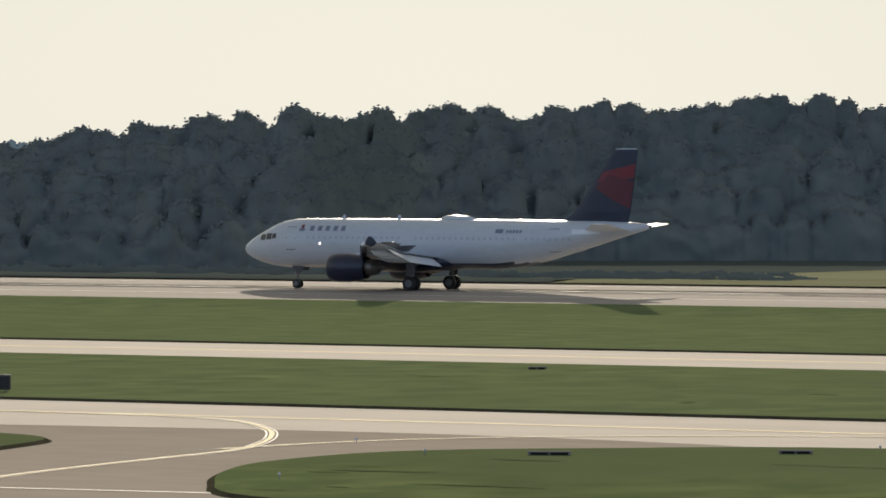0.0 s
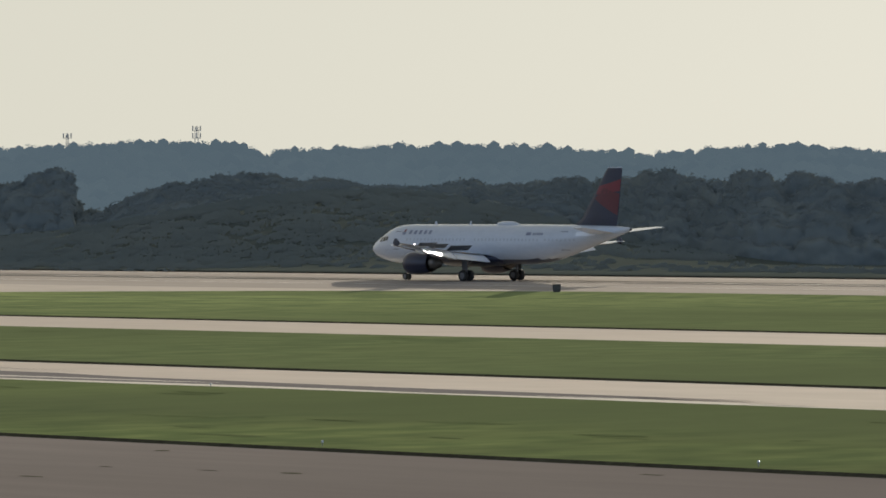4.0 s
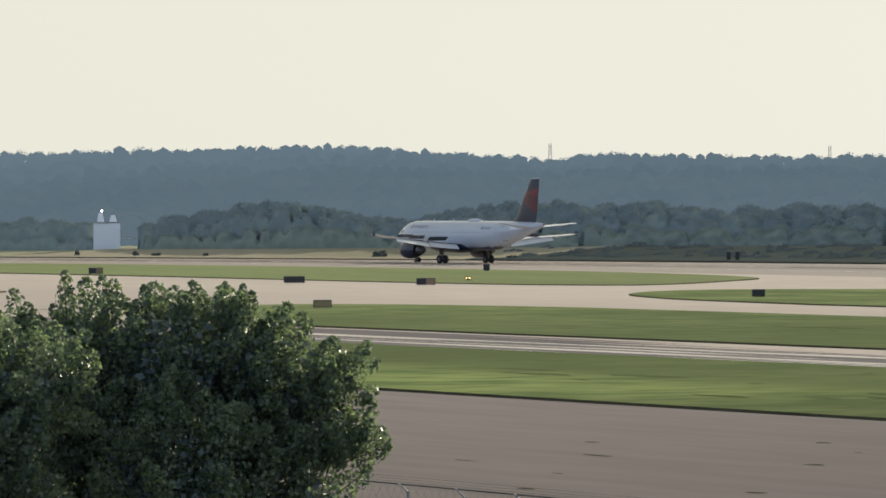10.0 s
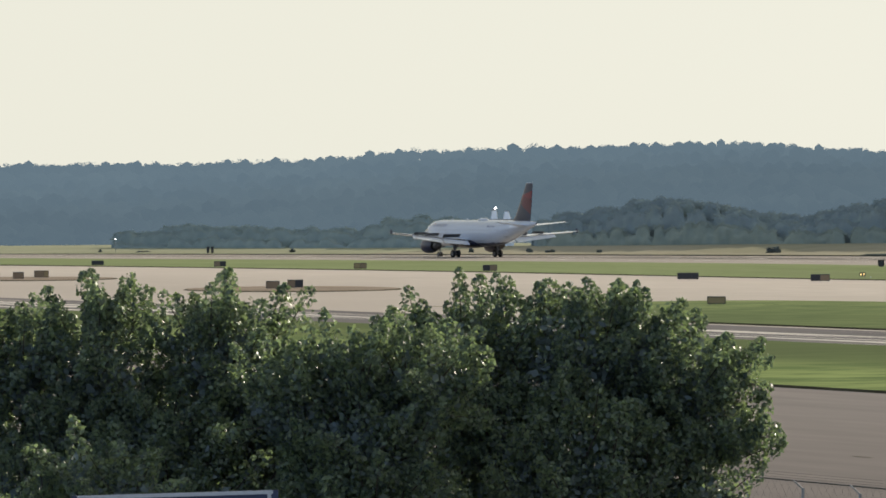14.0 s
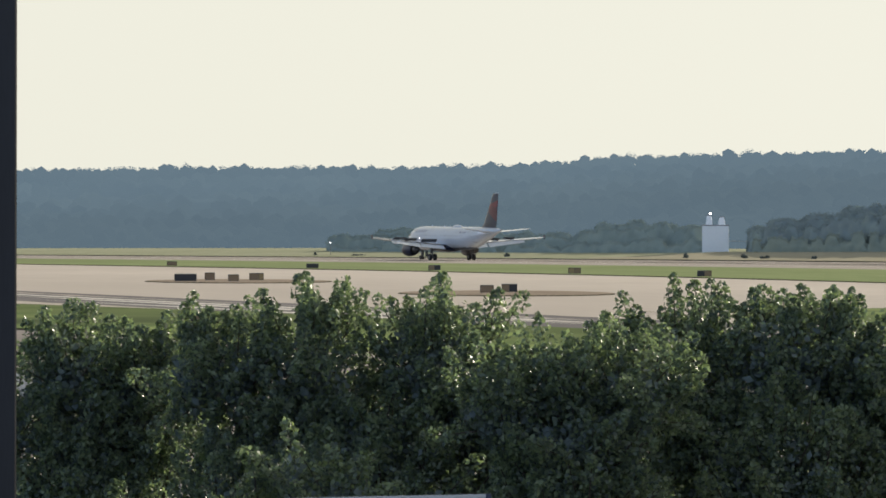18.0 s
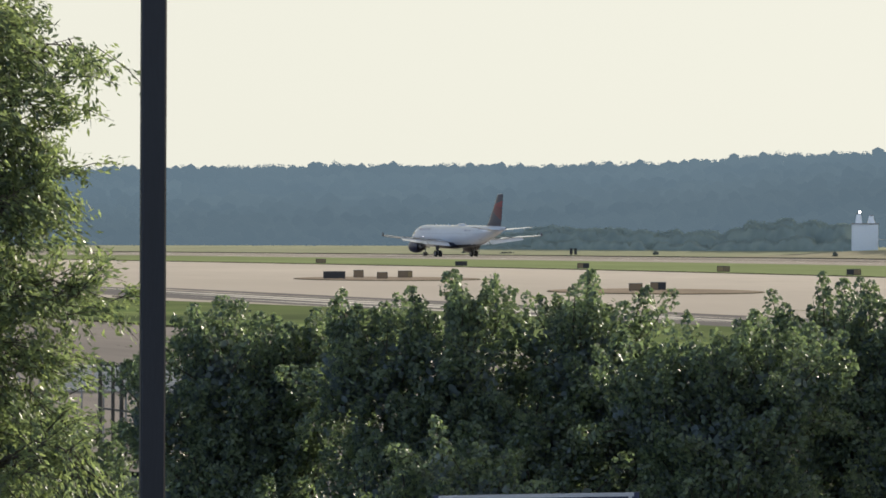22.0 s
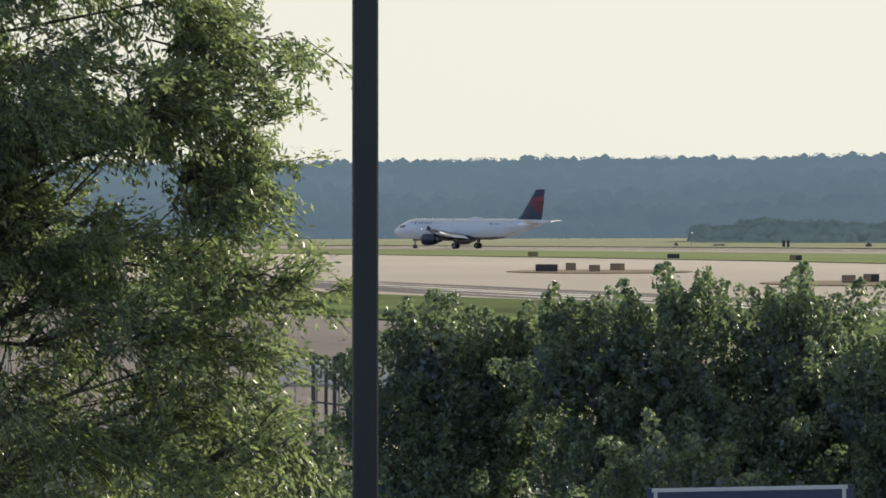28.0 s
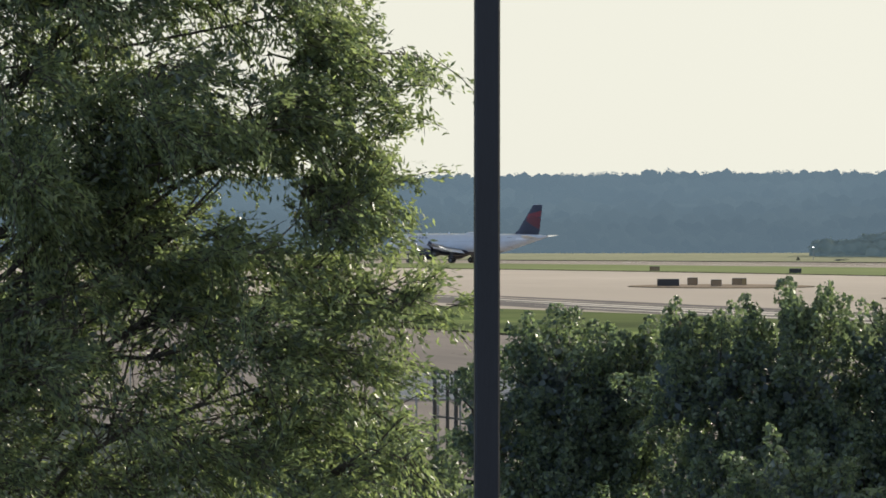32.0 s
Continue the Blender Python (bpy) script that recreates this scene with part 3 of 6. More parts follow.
M_PALEGRASS = mottled("pale_turf", (0.28, 0.288, 0.19), (0.37, 0.37, 0.265), 0.05, 0.9, spec=0.0, stretch=(0.4, 1, 1))
M_VERGE = mottled("long_verge_grass", (0.185, 0.195, 0.115), (0.290, 0.285, 0.185), 0.04, 0.9, spec=0.0, stretch=(0.3, 1, 1))
M_RUBBER_MARK = mottled("tyre_rubber_marks", (0.15, 0.14, 0.13), (0.22, 0.205, 0.19), 0.3, 1.0, spec=0.0, stretch=(0.1, 1, 1))
make_ground()
make_airfield()


# ---------------------------------------------------------------- woods
def unit(v):
    return v / (np.linalg.norm(v, axis=-1, keepdims=True) + 1e-9)


def leaf_cloud(centres, sizes, rng, aspect=1.0, facing=None, jitter=0.45):
    """One diamond-shaped leaf at each centre, turned at random or roughly square to the facing: vertices as an array."""
    n = len(centres)
    a = rng.normal(size=(n, 3))
    if facing is not None:
        out = facing / (np.linalg.norm(facing, axis=1)[:, None] + 1e-6) + rng.normal(size=(n, 3)) * jitter
        out /= np.linalg.norm(out, axis=1)[:, None]
        a -= (a * out).sum(1)[:, None] * out
    a /= np.linalg.norm(a, axis=1)[:, None]
    b = np.cross(out, a) if facing is not None else rng.normal(size=(n, 3))
    b -= (a * b).sum(1)[:, None] * a
    b /= np.linalg.norm(b, axis=1)[:, None]
    a = a * (sizes * 0.5)[:, None]
    b = b * (sizes * 0.5 * aspect)[:, None]
    v = np.stack([centres - a, centres - b, centres + a, centres + b], 1).reshape(-1, 3)
    return v


def quads_mesh(name, v, mats, index=None, swell=None):
    """A mesh of loose quads; swell: for each quad the way out of the crown it lies on, by which it is shaded."""
    n = len(v) // 4
    if swell is not None:
        q = np.asarray(v).reshape(-1, 4, 3)
        back = (np.cross(q[:, 1] - q[:, 0], q[:, 3] - q[:, 0]) * swell).sum(1) < 0
        q[back] = q[back][:, [0, 3, 2, 1]]
        v = q.reshape(-1, 3)
    me = bpy.data.meshes.new(name)
    me.vertices.add(len(v))
    me.vertices.foreach_set("co", np.asarray(v, dtype=np.float32).ravel())
    me.loops.add(4 * n)
    me.loops.foreach_set("vertex_index", np.arange(4 * n, dtype=np.int32))
    me.polygons.add(n)
    me.polygons.foreach_set("loop_start", np.arange(0, 4 * n, 4, dtype=np.int32))
    for m in mats:
        me.materials.append(m)
    if index is not None:
        me.polygons.foreach_set("material_index", np.asarray(index, dtype=np.int32))
    me.update(calc_edges=True)
    if swell is not None:
        me.polygons.foreach_set("use_smooth", [True] * n)
        me.normals_split_custom_set_from_vertices(np.repeat(unit(swell), 4, axis=0).tolist())
    return me


def blob_template(seed, level):
    bm = bmesh.new()
    bmesh.ops.create_icosphere(bm, subdivisions=level, radius=1.0)
    v = np.array([tuple(q.co) for q in bm.verts])
    f = np.array([[q.index for q in p.verts] for p in bm.faces])
    bm.free()
    rng = np.random.default_rng(seed)
    v = v * rng.uniform(0.78, 1.15, size=(len(v), 1))
    return v, f


LUMPS = [blob_template(k, 1) for k in range(6)]


def blobs_mesh(name, spots, mat, shapes=LUMPS):
    """spots: (x, y, z, radius, height) of lumpy crowns, all in one mesh."""
    vs, fs, o = [], [], 0
    turns = np.random.default_rng(len(spots)).uniform(0, 6.283, size=len(spots))
    for i, (x, y, z, r, h) in enumerate(spots):
        v, f = shapes[i % len(shapes)]
        w = turns[i]
        c, s = math.cos(w), math.sin(w)
        q = np.column_stack([(v[:, 0] * c - v[:, 1] * s) * r + x, (v[:, 0] * s + v[:, 1] * c) * r + y, v[:, 2] * h + z])
        vs.append(q)
        fs.append(f + o)
        o += len(v)
    return mesh(name, np.concatenate(vs).tolist(), np.concatenate(fs).tolist(), mat, True)


def profile(table, a):
    return float(np.interp(a, [p[0] for p in table], [p[1] for p in table]))


# crest of the distant ridge: azimuth, elevation in degrees
RIDGE = [(-82, .40), (-76, .42), (-71, .455), (-68, .50), (-65.4, .52), (-64.1, .55), (-62.8, .645), (-60.4, .70), (-59, .73), (-57.5, .64), (-56.5, .57), (-56.2, .64), (-53.6, .60),
         (-51.9, .63), (-50.3, .73), (-48.4, .83), (-47.4, .78), (-47.25, .67), (-46.9, .72), (-45, .78), (-44.2, .77), (-42.6, .67), (-41, .78), (-39.2, .63), (-37.5, .68),
         (-35.8, .76), (-33.3, .74), (-30, .62), (-20, .5)]


def make_ridge():
    rng = random.Random(3)
    R0, R1 = 1050.0, 2150.0

    def foot(a):
        return min(1500.0, max(R0, 610.0 / math.cos(radians(a))))

    def height(a, r):
        t = max(0.0, (r - foot(a)) / (R1 - foot(a)))
        top = 7.4 + R1 * math.tan(radians(profile(RIDGE, a))) - 3.6
        low = -5.5
        return low + (top - low) * (t ** 1.25)

    # hill under the trees
    az = [-84 + 1.2 * k for k in range(56)]
    rr = [R0 - 60 + 100 * k for k in range(13)]
    verts = [(*azimuth(a, r), height(a, max(R0, min(R1, r)))) for r in rr for a in az]
    n = len(az)
    faces = [(j * n + i, j * n + i + 1, (j + 1) * n + i + 1, (j + 1) * n + i) for j in range(len(rr) - 1) for i in range(n - 1)]
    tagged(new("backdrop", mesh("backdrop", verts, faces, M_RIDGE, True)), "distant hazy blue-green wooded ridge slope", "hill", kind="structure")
    spots = []
    r = R0
    while r < R1 + 1:
        gap = 6.0
        a = -83.0
        while a < -19:
            ra = a + rng.uniform(-0.15, 0.15)
            rq = r + rng.uniform(-12, 12)
            if rq < foot(ra) - 2:
                a += math.degrees(gap / r)
                continue
            s = rng.uniform(2.2, 3.9) * (1.0 if rng.random() > 0.1 else 1.25)
            x, y = azimuth(ra, rq)
            crest = r > R1 - 30
            if crest:
                s = rng.uniform(1.8, 3.0)
            spots.append((x, y, height(ra, max(R0, min(R1, rq))) + (rng.uniform(1.0, 3.2) if crest else rng.uniform(-1, 2)), s, s * rng.uniform(0.75, 1.1)))
            a += math.degrees(gap * rng.uniform(0.7, 1.3) / r)
        r += 26 if r < R1 - 60 else 20
    crowns = []
    nr = np.random.default_rng(5)
    a = -83.0
    while a < -19:
        x, y = azimuth(a, R1 - rng.uniform(0, 14))
        base = height(a, R1)
        tall = rng.uniform(2.6, 4.2) + (rng.uniform(.5, 1.6) if rng.random() < .12 else 0)
        wide = rng.uniform(2.6, 5.0)
        spots.append((x, y, base + tall * .1, wide * .95, tall * .82))
        c = crown_spots(x, y, base, base + tall, wide, nr, 112, .8)
        crowns.append(leaf_cloud(c, nr.uniform(0.4, 0.85, size=len(c)), nr, 0.8))
        a += math.degrees(wide * rng.uniform(0.8, 1.35) / R1)
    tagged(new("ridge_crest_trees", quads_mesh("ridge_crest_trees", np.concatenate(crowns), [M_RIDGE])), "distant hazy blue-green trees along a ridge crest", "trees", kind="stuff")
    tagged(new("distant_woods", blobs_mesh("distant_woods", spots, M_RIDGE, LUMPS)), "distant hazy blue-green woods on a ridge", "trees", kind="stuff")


# tree belt behind the runway: azimuth, elevation of its top in degrees, distance
BELT = [(-19, 1.25, 640), (-24.4, 1.17, 615), (-26.5, 1.10, 590), (-27.8, 1.06, 545), (-29.6, .93, 530), (-31.1, .70, 540), (-32.7, .53, 560), (-34.8, .38, 580), (-36.4, .25, 590), (-37.7, .33, 600), (-39.5, .33, 610), (-40.3, .35, 614), (-40.7, .45, 616), (-41.1, .39, 618), (-41.48, .475, 620),
        (-41.94, .34, 630), (-42.3, .45, 640), (-42.6, .47, 645), (-43.1, .38, 660), (-43.66, .41, 670), (-44.09, .345, 675), (-44.4, .31, 680), (-44.78, .40, 684), (-45.24, .29, 690), (-45.83, .26, 695), (-46.16, .345, 698), (-46.46, .415, 700), (-46.75, .36, 702), (-47.0, .445, 706), (-47.66, .43, 710), (-48.1, .35, 715), (-48.45, .31, 716), (-48.85, .14, 718), (-49.0, .03, 720), (-49.36, .03, 722), (-49.42, .44, 724), (-49.6, .50, 725), (-49.8, .47, 726), (-49.95, .38, 727), (-50.5, .38, 730), (-52.2, .37, 740),
        (-52.5, .07, 750), (-54.7, .02, 760), (-55.6, .09, 770), (-57.4, .06, 780), (-58.3, -.12, 790), (-59.7, .12, 800), (-60.3, .04, 805), (-60.9, -.06, 810), (-61.2, -.14, 815), (-63, -.16, 825), (-63.4, -.27, 830), (-64.3, -.26, 835),
        (-65.3, -.20, 840), (-65.9, -.29, 845)]


def crown_spots(x, y, z0, top, wide, rng, count, inside=0.6):
    """Leaf clump centres of one tree: lobes stacked round its stem."""
    pts = []
    lobes = 7
    for k in range(lobes):
        t = (k + 0.6) / lobes
        zc = z0 + (top - z0) * (0.08 + 0.84 * t)
        rad = wide * (1.0 - 0.55 * abs(t - 0.45) * 1.4)
        w = rng.uniform(0, 6.283)
        off = rad * 0.35
        c = np.array([x + off * math.cos(w), y + off * math.sin(w), zc])
        d = rng.normal(size=(count // lobes, 3))
        d /= np.linalg.norm(d, axis=1)[:, None]
        d *= rng.uniform(inside, 1.0, size=(len(d), 1))
        pts.append(c + d * np.array([rad * 0.72, rad * 0.72, (top - z0) * 0.16]))
    return np.concatenate(pts)


def thicket(name, trees, mats, label, category, seed, rough=.6, fuzz=.45):
    """A row of trees grown into one another, as one closed body: trees are (azimuth, distance, height, crown radius).
    Rounded crowns make its outline and its front, finer noise its boughs, and loose leaf clumps its upper edge."""
    ta, td, th, tr = np.array(sorted(trees)).T
    step = math.degrees(.36 / td.mean())
    A = np.arange(ta[0] - .4, ta[-1] + .4, step)
    u = np.radians(A[:, None] - ta) * td / tr
    cap = np.sqrt(np.clip(1 - u * u, 0, 1))
    tall = np.where(np.abs(u) < 1, th - tr * .95 * (1 - cap), -1.2)
    best = tall.argmax(1)
    top = tall.max(1)
    rows = np.arange(len(A))
    far = np.interp(A, ta, td)
    m = 20
    pts = np.zeros((len(A), m + 1, 3))
    for i, a in enumerate(A):
        r = tr[best[i]]
        push = cap[i, best[i]] * r * .4
        g = terrain(*azimuth(a, far[i]))
        for k in range(m + 1):
            t = k / m
            up = math.sin(min(1.0, t / .68) * math.pi / 2) ** .85 if t < .68 else math.cos((t - .68) / .32 * math.pi / 2)
            x, y = azimuth(a, far[i] - push * math.cos(t * 1.5) + (2.2 * r + 1.2) * t * t)
            z = top[i] * up
            n = noise.fractal(Vector((x * .42, y * .42, z * .55 + seed)), 1.0, 2.1, 5)
            q = 1 - (rough * n + rough * .7 * noise.noise(Vector((x * .16, y * .16, z * .2 + seed * 3)))) / far[i]
            pts[i, k] = (x * q, y * q, g - .25 + max(-1.0, z + .5 * rough * n * min(1.0, max(0.0, z))))
    faces = [(i * (m + 1) + k, (i + 1) * (m + 1) + k, (i + 1) * (m + 1) + k + 1, i * (m + 1) + k + 1) for i in range(len(A) - 1) if max(top[i], top[i + 1]) > 0 for k in range(m)]
    tagged(new(name, mesh(name, pts.reshape(-1, 3).tolist(), faces, mats[0], True)), label, category, kind="stuff")
    rng = np.random.default_rng(seed)
    on = rows[top > .3]
    i, k = rng.choice(on, size=len(on) * 18), rng.choice([9, 10, 11, 11, 12, 12, 13, 13, 14, 14, 15], size=len(on) * 18)
    at = pts[i, k] + rng.normal(size=(len(i), 3)) * np.array([.2, .2, .16])
    out = unit(-at * np.array([1, 1, 0])) * .8 + np.array([0, 0, .7]) + rng.normal(size=(len(i), 3)) * .1
    v = leaf_cloud(at, rng.uniform(.35, 1.1, size=len(i)) * fuzz, rng, .8, out, .2)
    tagged(new(name + "_edge", quads_mesh(name + "_edge", v, [mats[1]], None, out)), label, category, kind="stuff")


def make_belt():
    rng = np.random.default_rng(11)
    tops = [(b[0], b[1]) for b in BELT][::-1]
    dist = [(b[0], b[2]) for b in BELT][::-1]
    deep, hazy = "dark green pine and hardwood woods beyond the runway", "green hazy shrubs and young trees beyond the runway"

    def stand(a):
        d = profile(dist, a)
        return d * max(1.0, 428 / (d * math.cos(radians(a))))

    def full(a, d):
        return 7.4 + d * math.tan(radians(profile(tops, a))) - terrain(*azimuth(a, d))

    # the woods, from the edge to the back: how far back, share of the full height, its spread, crown radius
    for k, (back, share, spread, r0, r1) in enumerate(((-9, .26, .06, 1.0, 2.0), (-6, .42, .06, 1.1, 2.2), (-3, .57, .06, 1.1, 2.3), (0, .71, .06, 1.1, 2.3), (4, .85, .05, 1.1, 2.3), (8, .985, .045, 1.0, 2.4))):
        trees, a = [], -52.5
        while a < -18.5:
            d = stand(a) + back
            r = rng.uniform(r0, r1) if not -49.6 < a < -48.8 else rng.uniform(.8, 1.3)
            trees.append((a, d, max(1.2, full(a, d) * (share + float(np.clip(rng.normal(), -1.6, 1.4)) * spread)), r))
            a += math.degrees(r * rng.uniform(.65, 1.15) / d)
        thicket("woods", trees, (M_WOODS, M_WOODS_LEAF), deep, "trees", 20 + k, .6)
    # younger growth farther along, with gaps
    for k, (back, share, spread, r0, r1) in enumerate(((-8, .36, .12, .7, 1.5), (-3, .66, .13, .9, 1.9), (3, .84, .10, 1.0, 2.2), (8, .96, .07, 1.1, 2.4))):
        trees, a = [], -66.2
        while a < -52.3:
            d = stand(a) + back
            high = full(a, d)
            r = min(rng.uniform(r0, r1), high * .6 + .3)
            thin = a < -61.98
            if thin:
                r = min(rng.uniform(1.3, 2.8), high * .55)
            if not (thin and k == 1) and not -61.98 < a < -61.3 and rng.random() > (.12 if k == 0 else .03):
                trees.append((a, d, max(.9, high * (share + float(np.clip(rng.normal(), -1.8, 1.4)) * spread) * (rng.uniform(.88, 1.16) if thin else 1.0)), r))
            a += math.degrees(r * (rng.uniform(.5, .85) if thin else rng.uniform(.7, 1.1)) / d)
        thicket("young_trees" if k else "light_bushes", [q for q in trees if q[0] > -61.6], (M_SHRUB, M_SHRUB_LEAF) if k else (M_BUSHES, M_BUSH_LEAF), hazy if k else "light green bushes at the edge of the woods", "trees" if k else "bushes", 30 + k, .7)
        if k == 1:
            continue
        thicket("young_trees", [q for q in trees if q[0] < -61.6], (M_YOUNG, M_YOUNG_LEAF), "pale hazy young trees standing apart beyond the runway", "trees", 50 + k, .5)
    # low scrub on the bank and at the feet of the woods
    domes = []
    for k in range(1900):
        a, d = rng.uniform(-50.6, -41.8), rng.uniform(596, 700)
        domes.append((a, d, rng.uniform(.7, 2.4), rng.uniform(.35, 1.0)))
    for a in np.arange(-57, -22, .055):
        domes.append((a + rng.uniform(-.03, .03), (408 + 26 * rng.uniform(0, 1) ** 1.5) / math.cos(radians(a)), rng.uniform(.6, 1.9), rng.uniform(.35, .95)))
    at, out = [], []
    for a, d, r, h in domes:
        x, y = azimuth(a, d)
        n = int(26 + 26 * r)
        e = unit(rng.normal(size=(n, 3)))
        e[:, 2] = np.abs(e[:, 2])
        at.append(np.array([x, y, terrain(x, y)]) + e * np.array([r, r, h]) * rng.uniform(.75, 1.05, size=(n, 1)))
        out.append(unit(np.array([-x, -y, 0.0])) * .9 + np.array([0, 0, .45]) + e * .12)
    at, out = np.concatenate(at), np.concatenate(out)
    v = leaf_cloud(at, rng.uniform(.28, .62, size=len(at)), rng, .7, out, .2)
    tagged(new("scrub", quads_mesh("scrub", v, [M_SCRUB], None, out)), "low dull green scrub on the open bank before the woods", "bushes", kind="stuff")


make_ridge()
make_belt()


# ---------------------------------------------------------------- airliner
M_SKIN = mottled("white_aircraft_paint", (0.43, 0.468, 0.525), (0.505, 0.54, 0.59), 0.5, 0.17, 0.0, 0.5, stretch=(0.3, 1, 1))
M_NAVY = mottled("navy_aircraft_paint", (0.010, 0.014, 0.035), (0.016, 0.022, 0.05), 0.6, 0.3)
M_RED = mottled("red_aircraft_paint", (0.13, 0.011, 0.021), (0.17, 0.014, 0.027), 0.5, 0.3)
M_DEEP_RED = mottled("dark_red_aircraft_paint", (0.075, 0.008, 0.015), (0.10, 0.010, 0.02), 0.5, 0.3)
M_WING = mottled("grey_wing_paint", (0.66, 0.69, 0.74), (0.76, 0.79, 0.83), 0.6, 0.2, 0.15)
M_FLAP = mottled("glossy_grey_flap_paint", (0.62, 0.65, 0.70), (0.72, 0.75, 0.79), 0.6, 0.3, 0.3)
M_BARE = mottled("bare_polished_metal", (0.55, 0.55, 0.56), (0.72, 0.72, 0.73), 1.2, 0.22, 1.0)
M_STRUT = mottled("grey_metal_strut", (0.10, 0.10, 0.11), (0.17, 0.17, 0.18), 3.0, 0.45, 0.5)
M_TYRE = mottled("black_tyre_rubber", (0.014, 0.014, 0.014), (0.03, 0.029, 0.028), 5.0, 0.8)
M_GLASS_DARK = mottled("dark_cabin_glass", (0.36, 0.39, 0.43), (0.43, 0.46, 0.50), 2.0, 0.15)
M_COCKPIT = mottled("dark_cockpit_glass", (0.03, 0.034, 0.04), (0.05, 0.055, 0.06), 2.0, 0.1)
M_HOT = mottled("heat_stained_metal", (0.10, 0.095, 0.09), (0.17, 0.16, 0.15), 2.0, 0.4, 0.8)
M_SPOILER = mottled("dark_grey_spoiler_paint", (0.045, 0.048, 0.055), (0.075, 0.078, 0.086), 1.0, 0.4)
M_BAR_NAVY = mottled("navy_lettering", (0.13, 0.15, 0.22), (0.18, 0.20, 0.27), 1.0, 0.3)


def lamp_material(name, rgb, strength):
    m, n, l, b = material(name, 0.3)
    b.inputs["Base Color"].default_value = (*rgb, 1)
    b.inputs["Emission Color"].default_value = (*rgb, 1)
    b.inputs["Emission Strength"].default_value = strength
    return m


M_LAMP = lamp_material("lit_white_lamp", (1.0, 0.90, 0.85), 5.0)


def loft(rings, sides=28, close=True):
    """Rings of (x, centre z, half width, half height, centre y), joined nose to tail."""
    verts, faces = [], []
    for x, cz, w, h, cy in rings:
        for k in range(sides):
            t = 2 * math.pi * k / sides
            verts.append((x, cy + w * math.sin(t), cz + h * math.cos(t)))
    for i in range(len(rings) - 1):
        for k in range(sides):
            k2 = (k + 1) % sides
            faces.append((i * sides + k, i * sides + k2, (i + 1) * sides + k2, (i + 1) * sides + k))
    if close:
        faces.append(tuple(range(sides - 1, -1, -1)))
        faces.append(tuple((len(rings) - 1) * sides + k for k in range(sides)))
    return verts, faces


def aerofoil(sections, upright=False, n=9):
    """Sections of (leading edge point, chord, thickness), the chord running to -x; one closed wing."""
    verts, faces = [], []
    ring = []
    for k in range(n):
        t = k / (n - 1)
        ring.append((t, 0.5 * (2.0 * math.sqrt(t) * (1 - t) * 0.85 + 0.06 * (1 - t))))
    loop = [(t, h) for t, h in ring] + [(t, -h) for t, h in ring[-2:0:-1]]
    m = len(loop)
    for p, chord, thick in sections:
        for t, h in loop:
            d = h * thick
            verts.append((p[0] - chord * t, p[1] + (d if upright else 0), p[2] + (0 if upright else d)))
    for i in range(len(sections) - 1):
        for k in range(m):
            k2 = (k + 1) % m
            faces.append((i * m + k, (i + 1) * m + k, (i + 1) * m + k2, i * m + k2))
    faces.append(tuple(range(m)))
    faces.append(tuple((len(sections) - 1) * m + k for k in range(m - 1, -1, -1)))
    return verts, faces


NOSE = 18.8   # the nose lies this far ahead of the origin


def hull(s):
    """Centre height, half width and half height of the fuselage s metres behind the nose."""
    tab = [(0, 3.30, .05, .05), (.25, 3.30, .42, .42), (.7, 3.33, .72, .74), (1.4, 3.40, 1.03, 1.10), (2.2, 3.50, 1.30, 1.42), (3.0, 3.62, 1.52, 1.72), (4.0, 3.75, 1.74, 1.95),
           (5.0, 3.82, 1.88, 2.04), (6.4, 3.85, 1.975, 2.07), (24.0, 3.85, 1.975, 2.07), (26.5, 3.98, 1.93, 1.93), (29.0, 4.26, 1.72, 1.63), (31.5, 4.62, 1.38, 1.24), (34.0, 4.98, .93, .84),
           (36.0, 5.24, .52, .50), (37.3, 5.38, .24, .26), (37.57, 5.40, .12, .14)]
    return [float(np.interp(s, [t[0] for t in tab], [t[k] for t in tab])) for k in (1, 2, 3)]


def side_quad(s0, s1, z0, z1, side, off=0.012, steps=2):
    """A patch on the fuselage's side between two stations and two heights."""
    verts, faces = [], []
    rows = max(2, steps)
    for i in range(rows + 1):
        s = s0 + (s1 - s0) * i / rows
        cz, w, h = hull(s)
        for z in (z0, (z0 + z1) / 2, z1):
            q = max(-0.999, min(0.999, (z - cz) / h))
            verts.append((NOSE - s, side * (w * math.sqrt(1 - q * q) + off), z))
    for i in range(rows):
        for k in range(2):
            a = i * 3 + k
            faces.append((a, a + 1, a + 4, a + 3) if side < 0 else (a, a + 3, a + 4, a + 1))
    return verts, faces


def wheel_mesh(r, w):
    prof = [(0.30 * r, 0.36 * w), (0.62 * r, 0.40 * w), (0.70 * r, 0.5 * w), (0.93 * r, 0.46 * w), (r, 0.26 * w), (r, -0.26 * w), (0.93 * r, -0.46 * w), (0.70 * r, -0.5 * w), (0.62 * r, -0.40 * w), (0.30 * r, -0.36 * w)]
    verts, faces, n = [], [], 20
    for q, y in prof:
        for k in range(n):
            t = 2 * math.pi * k / n
            verts.append((q * math.cos(t), y, q * math.sin(t)))
    for i in range(len(prof) - 1):
        for k in range(n):
            k2 = (k + 1) % n
            faces.append((i * n + k, i * n + k2, (i + 1) * n + k2, (i + 1) * n + k))
    faces.append(tuple(range(n - 1, -1, -1)))
    faces.append(tuple((len(prof) - 1) * n + k for k in range(n)))
    return verts, faces


